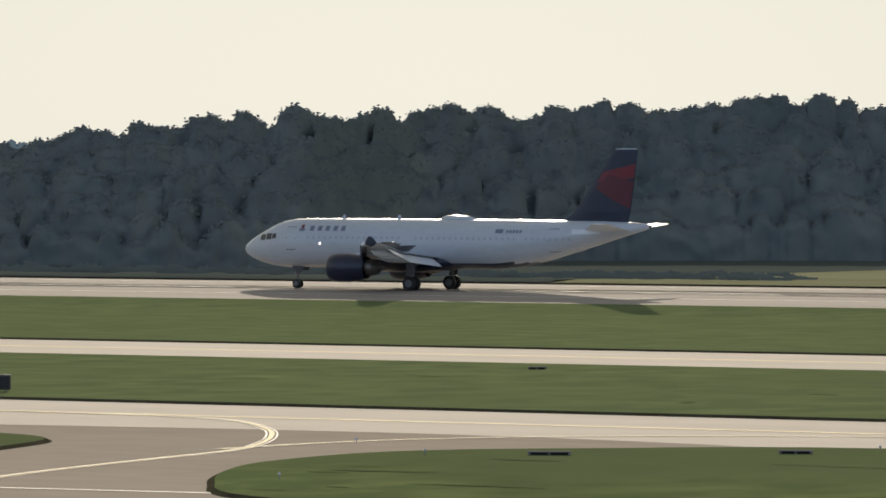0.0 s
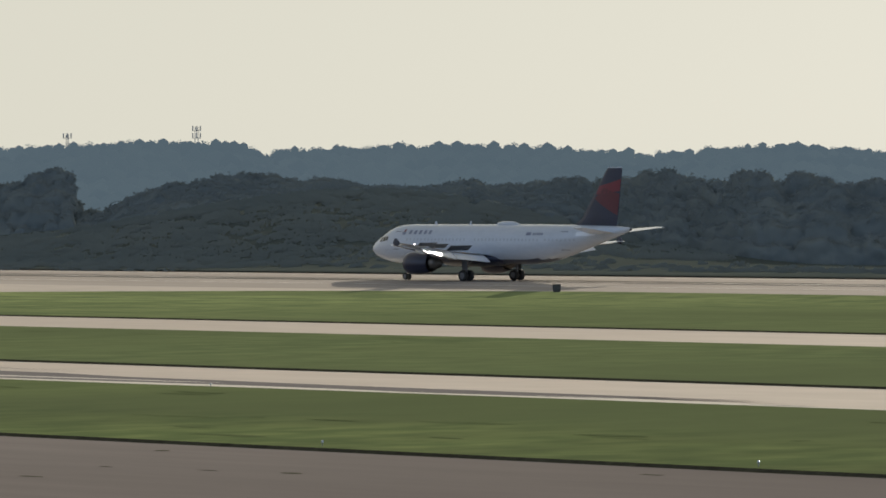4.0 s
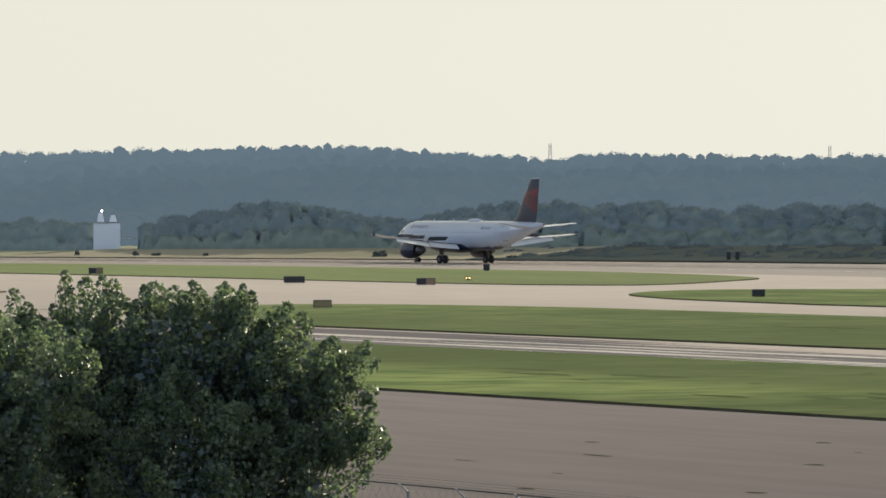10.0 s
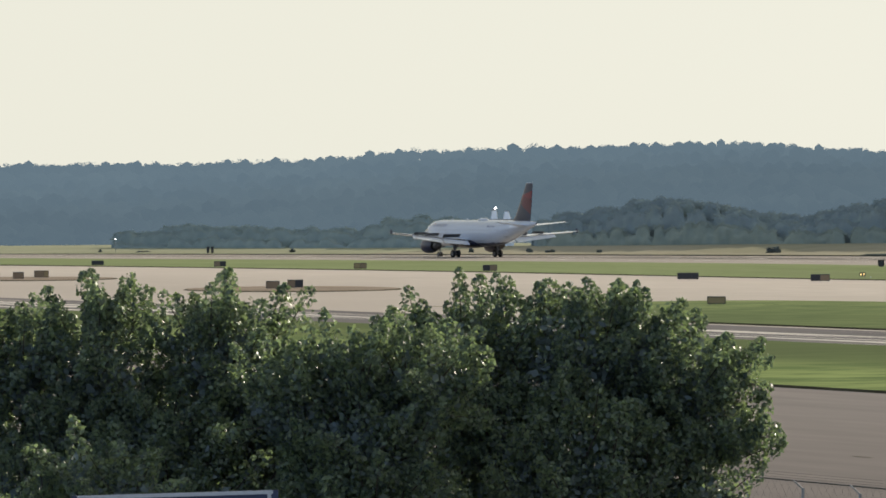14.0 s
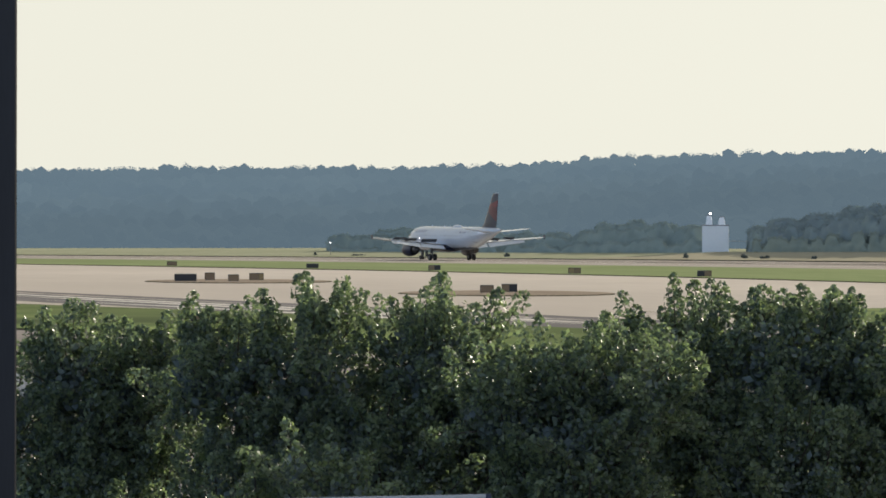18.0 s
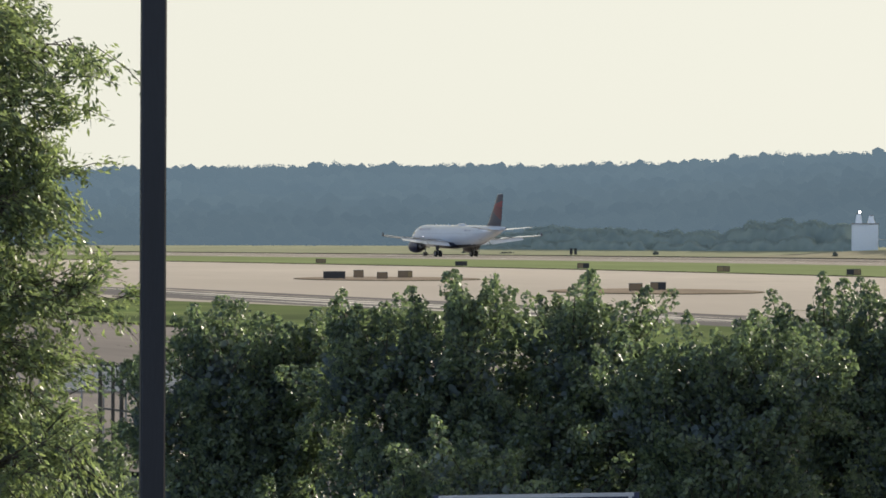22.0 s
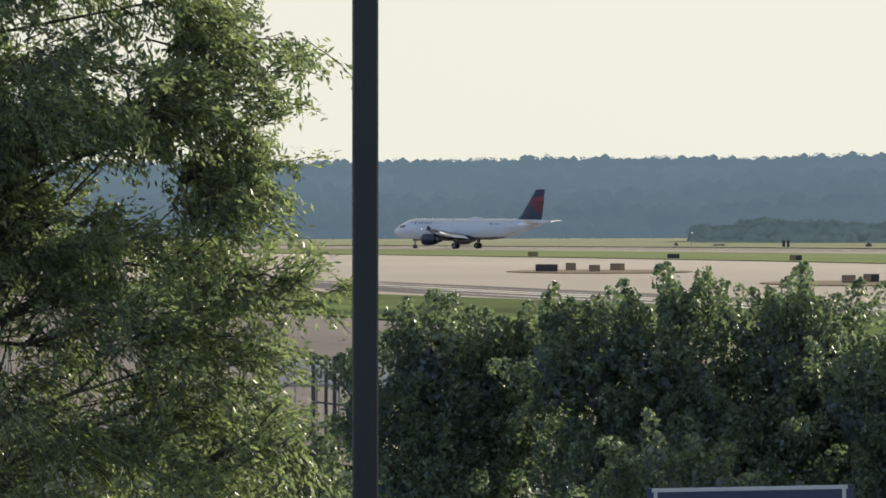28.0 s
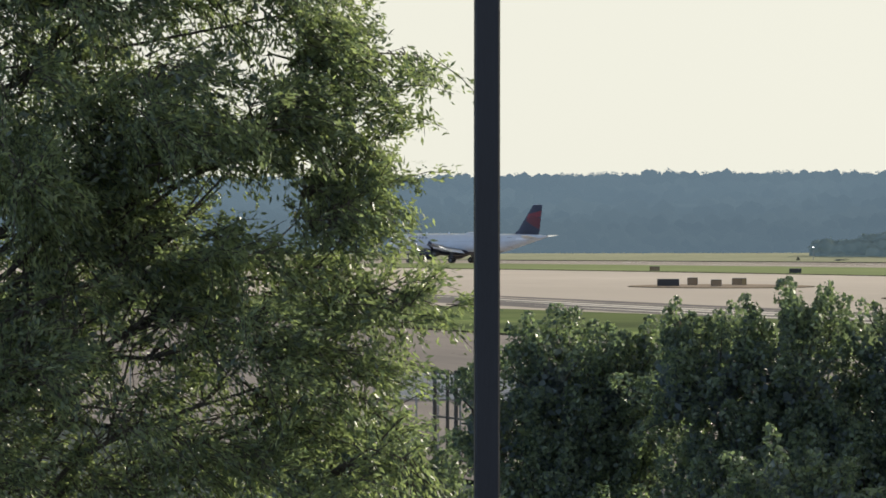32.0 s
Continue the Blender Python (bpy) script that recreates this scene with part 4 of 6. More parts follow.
def disc(r, y, n=18):
    v = [(r * math.cos(6.2832 * k / n), y, r * math.sin(6.2832 * k / n)) for k in range(n)]
    v2 = [(q[0] * 0.7, y * 1.08, q[2] * 0.7) for q in v]
    return v + v2, [(k, (k + 1) % n, n + (k + 1) % n, n + k) for k in range(n)] + [tuple(n + k for k in range(n))]


SPOILERS = []


def droop(shape, a, b, angle):
    """A surface turned down about the line from a to b."""
    a, b = Vector(a), Vector(b)
    turn = Matrix.Rotation(radians(angle), 3, (b - a).normalized())
    return [tuple(a + turn @ (Vector(q) - a)) for q in shape[0]], shape[1]


def make_airliner():
    plane = new("airliner")
    tagged(plane, "white twin-engine jet airliner with navy and red tail on the runway", "airplane")
    st = [0, .12, .25, .45, .7, 1.0, 1.4, 1.8, 2.2, 2.6, 3.0, 3.5, 4.0, 4.5, 5.0, 5.7, 6.4, 8, 10, 12, 14, 16, 18, 20, 22, 24, 24.6, 25.3, 25.9, 26.5, 27.1, 27.8, 28.4, 29, 30.3, 31.5, 32.8, 34, 35, 36, 36.7, 37.3, 37.57]
    v, f = loft([(NOSE - s, *hull(s), 0.0) for s in st], 36)
    body = part("fuselage", (v, f), [M_SKIN, M_NAVY], plane, "white painted fuselage with navy belly and painted underside shade", True)
    for p in body.data.polygons:
        c = p.center
        s = NOSE - c.x
        # navy belly, its edge set high so the paint takes in underside shade
        edge = 2.45 + 0.2 * math.sin(s * 0.22) if s > 9 else 0
        if 9.5 < s < 28.5 and c.z < edge:
            p.material_index = 1
    # belly fairing under the wing
    part("belly_fairing", loft([(NOSE - s, 2.35, w, h, 0.0) for s, w, h in ((9.6, .3, .2), (10.6, 1.5, .62), (12.5, 2.05, .86), (17, 2.1, .9), (19.5, 1.7, .72), (21.4, .5, .25))], 20), M_NAVY, plane, "navy belly fairing", True)
    part("satellite_dome", loft([(NOSE - s, 5.90, w, h, 0.0) for s, w, h in ((18.5, .05, .02), (18.9, .42, .26), (19.6, .55, .36), (20.8, .52, .34), (21.5, .3, .2), (21.9, .05, .03))], 16), M_SKIN, plane, "white satellite antenna dome", True)
    for s in (9.2, 14.4):
        part("blade_antenna", aerofoil([((NOSE - s, 0, 5.85), .45, .05), ((NOSE - s - .2, 0, 6.25), .22, .03)], True, 5), M_SKIN, plane)
    # windows, doors, titles
    wm = {}
    for side in (1, -1):
        for k in range(46):
            s = 6.9 + 0.533 * k
            if k in (17, 18, 37):
                continue
            if side not in wm:
                wm[side] = mesh("cabin_window", *side_quad(14.0, 14.24, 4.20, 4.46, side, 0.014), M_GLASS_DARK)
            if s < 24:
                w = part("cabin_window", wm[side], None, plane)
                w.location.x = 14.0 - s
            else:
                part("cabin_window", side_quad(s, s + .24, 4.20, 4.46, side, 0.014), M_GLASS_DARK, plane)
        for s0, s1, z0, z1 in ((2.05, 2.62, 4.06, 4.55), (2.72, 3.3, 4.12, 4.62), (3.38, 3.8, 4.2, 4.62)):
            part("cockpit_window", side_quad(s0, s1, z0, z1, side, 0.02, 3), M_COCKPIT, plane, "dark cockpit window")
        for s0 in (4.9, 29.2):
            for a, b, c, d in ((s0, s0 + .05, 3.3, 5.15), (s0 + .82, s0 + .87, 3.3, 5.15), (s0, s0 + .87, 5.15, 5.2), (s0, s0 + .87, 3.25, 3.3)):
                part("door_outline", side_quad(a, b, c, d, side, 0.01), M_SPOILER, plane)
        # title as five plain blocks and a tapering emblem
        for k in range(5):
            s0 = 7.0 + k * 0.74
            part("title_block", side_quad(s0 + .06, s0 + 0.46, 4.88, 5.30, side, 0.016), M_BAR_NAVY, plane, "navy title block on the fuselage")
        part("emblem", side_quad(6.05, 6.6, 4.84, 5.10, side, 0.016), M_BAR_NAVY, plane, "small navy and red emblem")
        part("emblem", side_quad(6.18, 6.47, 5.10, 5.38, side, 0.016), M_RED, plane, "small navy and red emblem")
        part("flag", side_quad(24.4, 25.1, 4.78, 5.12, side, 0.016), M_BAR_NAVY, plane, "small flag on the rear fuselage")
        for k in range(5):
            part("registration_bar", side_quad(25.4 + k * .3, 25.4 + k * .3 + .2, 4.80, 5.05, side, 0.016), M_BAR_NAVY, plane)
        cz, hw, hh = hull(8.2)
        part("scan_lamp", loft([(NOSE - 8.2 + q, 3.80, r, r, side * (hw + .02)) for q, r in ((-.07, .01), (-.04, .06), (.04, .06), (.07, .01))], 12), M_LAMP, plane, "small lit white lamp on the fuselage side")
        part("service_panel", side_quad(31.2, 33.6, 4.75, 5.15, side, 0.012, 4), M_WING, plane, "grey panel on the rear fuselage")
    part("tail_exhaust", loft([(NOSE - 37.5, 5.40, .13, .15, 0), (NOSE - 37.75, 5.41, .10, .12, 0)], 12), M_SPOILER, plane)
    # fin with its painted fields
    fin = [((NOSE - 29.5, 0, 5.55), 6.1, .34), ((NOSE - 30.9, 0, 6.6), 5.0, .40), ((NOSE - 34.3, 0, 11.55), 2.2, .20), ((NOSE - 34.6, 0, 11.76), 1.8, .10)]
    tail = part("fin", aerofoil(fin, True, 11), M_NAVY, plane, "navy tail fin with red fields", False)

    def fin_at(t, u):
        """A point on the fin: t up its height, u along its chord."""
        a, b = fin[1], fin[2]
        le = Vector(a[0]).lerp(Vector(b[0]), t)
        return Vector((le.x - u * (a[1] + (b[1] - a[1]) * t), 0, le.z))

    for side in (1, -1):
        for pts, mat, lab in ((((.05, .98), (.50, .98), (.62, .30), (.40, .12)), M_DEEP_RED, "dark red field on the tail fin"), (((.48, .10), (.56, .98), (.80, .98), (.66, .08)), M_RED, "bright red field on the tail fin")):
            verts = []
            n = 6
            for i in range(n + 1):
                for j in range(n + 1):
                    a, b = i / n, j / n
                    t = (pts[0][0] * (1 - a) + pts[1][0] * a) * (1 - b) + (pts[3][0] * (1 - a) + pts[2][0] * a) * b
                    u = (pts[0][1] * (1 - a) + pts[1][1] * a) * (1 - b) + (pts[3][1] * (1 - a) + pts[2][1] * a) * b
                    p = fin_at(t, u)
                    th = 0.5 * (2 * math.sqrt(max(u, 0.001)) * (1 - u) * .85 + .06 * (1 - u)) * (.40 + (.20 - .40) * t)
                    verts.append((p.x, side * (th + 0.03), p.z))
            faces = [(i * (n + 1) + j, i * (n + 1) + j + 1, (i + 1) * (n + 1) + j + 1, (i + 1) * (n + 1) + j) for i in range(n) for j in range(n)]
            part("tail_field", (verts, faces), mat, tail, lab)
    part("fin_tip", aerofoil([((NOSE - 34.45, 0, 11.72), 2.0, .16), ((NOSE - 34.6, 0, 11.80), 1.8, .08)], True, 6), M_SKIN, tail)
    # wings, tailplanes, engines, gear: port and starboard
    for side in (1, -1):
        def le(y):
            return NOSE - (12.2 + (y - 1.9) * 0.515)

        def wz(y):
            return 2.75 + (y - 1.9) * 0.088
        wing = part("wing", aerofoil([((le(1.2), side * 1.2, wz(1.2)), 7.3, .85), ((le(1.9), side * 1.9, wz(1.9)), 6.9, .85), ((le(6.4), side * 6.4, wz(6.4)), 3.9, .46), ((le(16.7), side * 16.7, wz(16.7)), 1.55, .17)], False, 11), M_WING, plane, "grey swept wing with polished leading edge")
        part("leading_edge", aerofoil([((le(y) + .28, side * y, wz(y) - .16), .75 - y * .012, .34 - y * .01) for y in (2.6, 6.4, 11, 16.4)], False, 7), M_BARE, wing, "lowered polished metal slat")
        a, b = (le(2.2) - 6.4, side * 2.2, wz(2.2) - .12), (le(6.4) - 3.55, side * 6.4, wz(6.4) - .10)
        part("flap", droop(aerofoil([(a, 1.25, .2), (b, 1.25, .18)], False, 7), a, b, -35 * side), M_FLAP, wing, "lowered grey flap")
        a, b = (le(6.6) - 3.5, side * 6.6, wz(6.6) - .10), (le(12.8) - 2.1, side * 12.8, wz(12.8) - .06)
        part("flap", droop(aerofoil([(a, 1.4, .2), (b, .9, .13)], False, 7), a, b, -35 * side), M_FLAP, wing, "lowered grey flap catching the sun")
        part("wingtip_fence", aerofoil([((le(16.7) - .45, side * 16.72, wz(16.7) + .5), .35, .04), ((le(16.7) - .15, side * 16.72, wz(16.7)), 1.1, .08), ((le(16.7) - .6, side * 16.72, wz(16.7) - .3), .3, .04)], True, 7), M_NAVY, wing, "navy wingtip fence")
        for y in (4.6, 8.4, 11.4):
            part("flap_track_fairing", loft([(le(y) - q * (4.9 - y * .25), wz(y) - .42 + o, w, w * 1.2, side * y) for q, w, o in ((.35, .04, .15), (.6, .2, 0), (.9, .24, -.02), (1.15, .14, -.1), (1.32, .03, -.15))], 10), M_WING, wing, "", True)
        # lift spoilers, hinged along their forward edges
        for y0, y1, c in ((2.7, 5.6, .95), (6.9, 9.2, .8), (9.4, 11.7, .72)):
            y = (y0 + y1) / 2
            chord = float(np.interp(y, (1.9, 6.4, 16.7), (6.9, 3.9, 1.55)))
            hinge = (le(y) - chord * .62, side * y, wz(y) + chord * .036 + .06)
            bm = box(c, y1 - y0, .04, (-c / 2, 0, 0), .012)
            sp = part("spoiler", bm, M_SPOILER, wing, "raised dark grey spoiler panel")
            SPOILERS.append((sp, hinge, side))
        # engine
        ex, ey, ez = le(5.75) + 2.9, side * 5.75, 1.86
        eng = part("engine_nacelle", loft([(ex - q, ez - d, r, r, ey) for q, r, d in ((0.0, 1.02, 0), (.12, 1.12, 0), (.7, 1.2, 0), (1.7, 1.2, 0), (2.6, 1.08, 0), (3.3, .92, -.03))], 28, False), M_NAVY, plane, "dark navy engine nacelle", True)
        part("inlet_lip", loft([(ex - .02 - .02 * q, ez, r, r, ey) for q, r in ((0, 1.03), (-2, .99), (0, .93), (6, .88), (20, .86))], 28, False), M_BARE, eng, "polished inlet lip", True)
        part("fan", loft([(ex - .55, ez, .87, .87, ey), (ex - .6, ez, .3, .3, ey), (ex - .2, ez, .02, .02, ey)], 24), M_SPOILER, eng, "dark fan and spinner")
        part("exhaust", loft([(ex - q, ez + .02, r, r, ey) for q, r in ((3.0, .8), (3.9, .62), (4.4, .5), (4.3, .36), (5.1, .06))], 22), M_HOT, eng, "metal exhaust nozzle and cone", True)
        part("pylon", aerofoil([((ex - 1.2, ey, ez + 1.0), 4.4, .34), ((ex - 2.5, ey, wz(5.75) + .02), 3.6, .34)], True, 7), M_SKIN, eng)
        # tailplane
        part("tailplane", aerofoil([((NOSE - 31.9, side * .5, 5.05), 4.1, .42), ((NOSE - 35.2, side * 6.2, 5.62), 1.45, .14)], False, 9), M_WING, plane, "pale grey swept tailplane")
        # main gear
        gx, gy = NOSE - 17.75, side * 3.8
        leg = part("main_gear_leg", joined(tube([(gx, gy - side * .1, 2.6), (gx, gy, 1.4), (gx, gy, .58)], [.17, .15, .12], 10), tube([(gx, gy, 1.5), (gx, gy - side * 1.5, 2.5)], [.08, .08], 8), tube([(gx, gy - .5, .58), (gx, gy + .5, .58)], [.08, .08], 8)), M_STRUT, plane, "grey main landing gear leg")
        part("gear_door", box(.8, .05, 1.3, (gx, gy + side * .25, 1.85), .02), M_SPOILER, leg)
        wmsh = wheel_mesh(.585, .42)
        for o in (-.46, .46):
            w = part("tyre", ([(a + gx, b + gy + o, c + .585) for a, b, c in wmsh[0]], wmsh[1]), M_TYRE, leg, "black tyre", True)
            dv, df = disc(.33, .19)
            part("hub", ([(a + gx, (b if o > 0 else -b) + gy + o, c + .585) for a, b, c in dv], df), M_STRUT, leg, "grey wheel hub")
    # nose gear
    nx = NOSE - 5.07
    leg = part("nose_gear_leg", joined(tube([(nx + .15, 0, 2.2), (nx, 0, 1.0), (nx, 0, .38)], [.11, .10, .08], 10), tube([(nx, 0, 1.1), (nx - .9, 0, 2.0)], [.05, .05], 8), tube([(nx, -.3, .38), (nx, .3, .38)], [.06, .06], 8)), M_STRUT, plane, "grey nose landing gear leg")
    wv, wf = wheel_mesh(.38, .22)
    for o in (-.25, .25):
        part("tyre", ([(a + nx, b + o, c + .38) for a, b, c in wv], wf), M_TYRE, leg, "black tyre", True)
        dv, df = disc(.21, .10)
        part("hub", ([(a + nx, (b if o > 0 else -b) + o, c + .38) for a, b, c in dv], df), M_STRUT, leg, "grey wheel hub")
    part("gear_lamp", loft([(nx + .2 - .06 * k, 1.25, w, w, 0) for k, w in ((0, .1), (1, .11), (2, .04))], 10), M_BARE, leg, "unlit taxi lamp")
    for o in (-.55, .55):
        part("gear_door", box(1.0, .04, .45, (nx - .3, o, 1.75), .02), M_SPOILER, plane)
    return plane


AIRLINER = make_airliner()


# ---------------------------------------------------------------- signs and lights of the airfield
M_SIGN_BLACK = plain("black_sign_face", (0.012, 0.012, 0.013), 0.4)
M_SIGN_FRAME = plain("dark_sign_frame", (0.045, 0.043, 0.040), 0.5)
M_SIGN_CAP = plain("dull_grey_sign_cap", (0.16, 0.17, 0.15), 0.7, 0.0, 0.1)
M_SIGN_YELLOW = plain("yellow_sign_face", (0.27, 0.20, 0.09), 0.5)
M_SIGN_BROWN = plain("tan_orange_sign_face", (0.215, 0.150, 0.088), 0.6)
M_DULL_BROWN = plain("dull_brown_cabinet_paint", (0.085, 0.066, 0.046), 0.6)
M_POST = plain("galvanised_post", (0.28, 0.28, 0.28), 0.5, 0.6)
M_GREEN_BOX = plain("dark_green_cabinet_paint", (0.012, 0.018, 0.015), 0.5)
M_WHITE_BUILD = plain("pale_metal_cladding", (0.80, 0.83, 0.86), 0.5)
M_BLUE_LENS = plain("pale_lamp_glass", (0.55, 0.58, 0.65), 0.2)


def guidance_sign(x, y, width, height, faces, label):
    """A box-shaped guidance sign on short legs, turned to the camera; faces: the materials of its panels, each with the weight of its width."""
    ob = new("guidance_sign")
    tagged(ob, label, "sign", group="airfield signs")
    h0 = 0.06
    part("housing", box(width, 0.26, height, (0, 0, h0 + height / 2), 0.025), M_SIGN_FRAME, ob)
    part("cap", box(width + .03, 0.30, 0.035, (0, 0, h0 + height + .019), 0.01), M_SIGN_CAP, ob, "dull grey top cap")
    total = sum(w for m, w in faces)
    u = -width / 2 + .04
    for m, w in faces:
        ww = (width - .08) * w / total
        p = part("panel", box(ww - .03, 0.012, height - .09, (u + ww / 2, -0.137, h0 + height / 2), 0.0), m, ob)
        if m is not M_SIGN_BLACK and math.hypot(x, y) < 150:
            ink = M_SIGN_YELLOW if m is M_SIGN_BLACK else M_SIGN_BLACK
            n = max(1, int(ww / .42))
            for k in range(n):
                cx = u + ww * (k + .5) / n
                part("legend_bar", box(ww / n * .45, 0.006, height * .12, (cx, -0.147, h0 + height * .55), 0), ink, p)
                part("legend_bar", box(ww / n * .14, 0.006, height * .36, (cx + ww / n * .16, -0.1465, h0 + height * .5), 0), ink, p)
        u += ww
    for s in ((-1, 1) if width < 1.3 else (-1, 0, 1)):
        part("leg", box(.07, .07, h0 + .02, (s * (width / 2 - .18), 0, h0 / 2), 0.0), M_POST, ob)
    turn = math.degrees(math.atan2(x, y))
    ob.matrix_basis = pose(*settle(x, y, 0.1), 0, 0, -turn)
    return ob


K, Y, B = M_SIGN_BLACK, M_SIGN_YELLOW, M_SIGN_BROWN
for x, y, w, h, f, lab in (
        (-97.2, 159.2, .90, .55, [(K, 1)], "black guidance sign with a pale top on turf"),
        (-81.9, 106.9, 1.62, .60, [(K, 1), (B, 3)], "black and orange guidance sign with arrows on turf"),
        (-408.9, 240.2, 2.1, .62, [(K, 2), (K, 1)], "long black guidance sign beside the holding pad"),
        (-391.5, 244.4, 1.85, .62, [(K, 1), (B, 1)], "black and brown guidance sign beside the holding pad"),
        (-325.0, 235.0, 1.1, .58, [(K, 1)], "short black guidance sign at the runway exit"),
        (-306.6, 182.5, 1.35, .50, [(Y, 1)], "olive-yellow guidance sign on turf"),
        (-551.1, 256.4, 1.5, .62, [(B, 1), (K, 1)], "brown guidance sign beside the pad"),
        (-511.4, 256.0, 1.5, .62, [(Y, 1), (B, 1)], "yellow and brown guidance sign beside the pad"),
        (-479.2, 256.0, 1.6, .62, [(K, 1), (B, 1)], "black and brown guidance sign beside the pad"),
        (-460.8, 186.5, 2.25, .70, [(K, 1)], "long black guidance sign on the worn turf island"),
        (-468.2, 192.2, 1.05, .72, [(B, 1)], "brown guidance sign on the worn turf island"),
        (-459.9, 191.4, 1.1, .62, [(B, 1)], "small brown guidance sign on the worn turf island"),
        (-467.4, 197.1, 1.5, .66, [(B, 2), (Y, 1)], "brown and yellow guidance sign on the worn turf island"),
        (-392.1, 189.8, 1.4, .66, [(B, 1), (K, 1)], "brown and black guidance sign on the worn turf island"),
        (-388.8, 186.0, 1.2, .62, [(B, 1)], "brown guidance sign on the worn turf island"),
        (-637.6, 256.0, 1.4, .55, [(B, 1)], "small brown guidance sign far along the pad"),
        (-588.2, 256.0, 1.6, .55, [(K, 1)], "small black guidance sign far along the pad"),
        (-287.6, 116.9, .95, .60, [(K, 1), (B, 1)], "dark guidance sign on turf near the apron")):
    guidance_sign(x, y, w, h, f, lab)


def utility_box(x, y, w, h, mat, label, base=0.1):
    ob = new("equipment_box")
    tagged(ob, label, "equipment box", group="airfield boxes")
    part("cabinet", box(w, w * .7, h, (0, 0, .12 + h / 2), .03), mat, ob)
    part("lid", box(w + .06, w * .7 + .06, .05, (0, 0, .14 + h), .012), M_SIGN_FRAME, ob)
    part("plinth", box(w * .8, w * .55, .14, (0, 0, .06), .0), M_SIGN_FRAME, ob)
    at = (x, y, base + terrain(x, y)) if y > 398 else settle(x, y, base)
    ob.matrix_basis = pose(*at, 0, 0, -math.degrees(math.atan2(x, y)))
    return ob


utility_box(-78.5, 111.4, .46, .46, M_DULL_BROWN, "small brown equipment box standing on turf")
utility_box(-301.5, 315.0, .80, .60, M_SIGN_FRAME, "dark distance marker box at the runway edge")
utility_box(-481.6, 309.0, .75, .60, M_SIGN_BLACK, "black distance marker box at the runway edge")
for a, b in ((-31.53 - 1.80, 0), (-31.53 - 1.70, 0)):
    utility_box(*azimuth(a, 402 / math.cos(radians(a))), .62, 1.15, M_GREEN_BOX, "dark green equipment cabinet beyond the runway", 0.0)
for a in (-56.259 + 1.78, -56.259 + 1.88, -61.56 - 3.63, -61.56 - 3.58):
    utility_box(*azimuth(a, 401 / math.cos(radians(a))), .55, 1.25, M_SIGN_BLACK, "dark equipment cabinet beyond the runway", 0.0)


def edge_light(x, y, lens, label):
    ob = new("edge_light")
    tagged(ob, label, "light", group="edge lights")
    part("stake", tube([(0, 0, 0), (0, 0, .1)], [.018, .015], 7), M_POST, ob)
    part("lens", loft([(0, .0, .0, .0, 0)] * 0 + [(-.035, .13, .03, .03, 0), (0.0, .14, .045, .045, 0), (.035, .13, .03, .03, 0)], 8), lens, ob)
    ob.matrix_basis = pose(*settle(x, y, .1))
    return ob


for x, y in ((-88, 136.2), (-79.4, 129.6), (-76.4, 117), (-79, 105.4), (-92, 104.4), (-110, 104.4), (-67.4, 131), (-62.6, 126), (-60.4, 113), (-52, 134.8), (-130, 104.4), (-150, 136), (-180, 104.5), (-230, 104.5), (-404, 258), (-352, 246)):
    edge_light(x, y, M_BLUE_LENS, "small taxiway edge light on a yellow stake")


def drain_inlet(x, y, wide):
    ob = new("drain_inlet")
    tagged(ob, "low concrete drain inlet with a dark slot in turf", "drain", group="drain inlets")
    part("slab", box(wide * .85, .4, .03, (0, .2, .09), .01), M_TAR, ob)
    for s in (-1, 0, 1):
        part("pier", box(.07, .3, .08, (s * (wide * .42 - .06), 0.15, .037), .008), M_TAR, ob)
    # a black block paints the shade within the opening
    part("slot", box(wide * .8, .15, .07, (0, .3, .036), 0), M_SIGN_BLACK, ob, "black block painting the drain opening's shade")
    ob.matrix_basis = pose(x, y, .1, 0, 0, -math.degrees(math.atan2(x, y)))


for x, y, w in ((-59.4, 127.6, 1.5), (-53.5, 131.9, 1.2), (-90.3, 192.7, 1.0)):
    drain_inlet(x, y, w)

M_AMBER = lamp_material("lit_amber_lamp", (1.0, 0.72, 0.25), 3.5)


def guard_light(x, y):
    ob = new("guard_light")
    tagged(ob, "lit amber runway guard light on turf", "light")
    part("housing", box(.62, .25, .34, (0, 0, .42), .03), M_SIGN_FRAME, ob)
    for s in (-1, 1):
        part("leg", tube([(s * .2, 0, 0), (s * .2, 0, .27)], [.025, .025], 6), M_POST, ob)
        part("lens", box(.11, .03, .11, (s * .16, -.13, .43), .02), M_AMBER, ob, "amber lit lens")
    ob.matrix_basis = pose(*settle(x, y, .1), 0, 0, -math.degrees(math.atan2(x, y)))


guard_light(-405.8, 258.2)


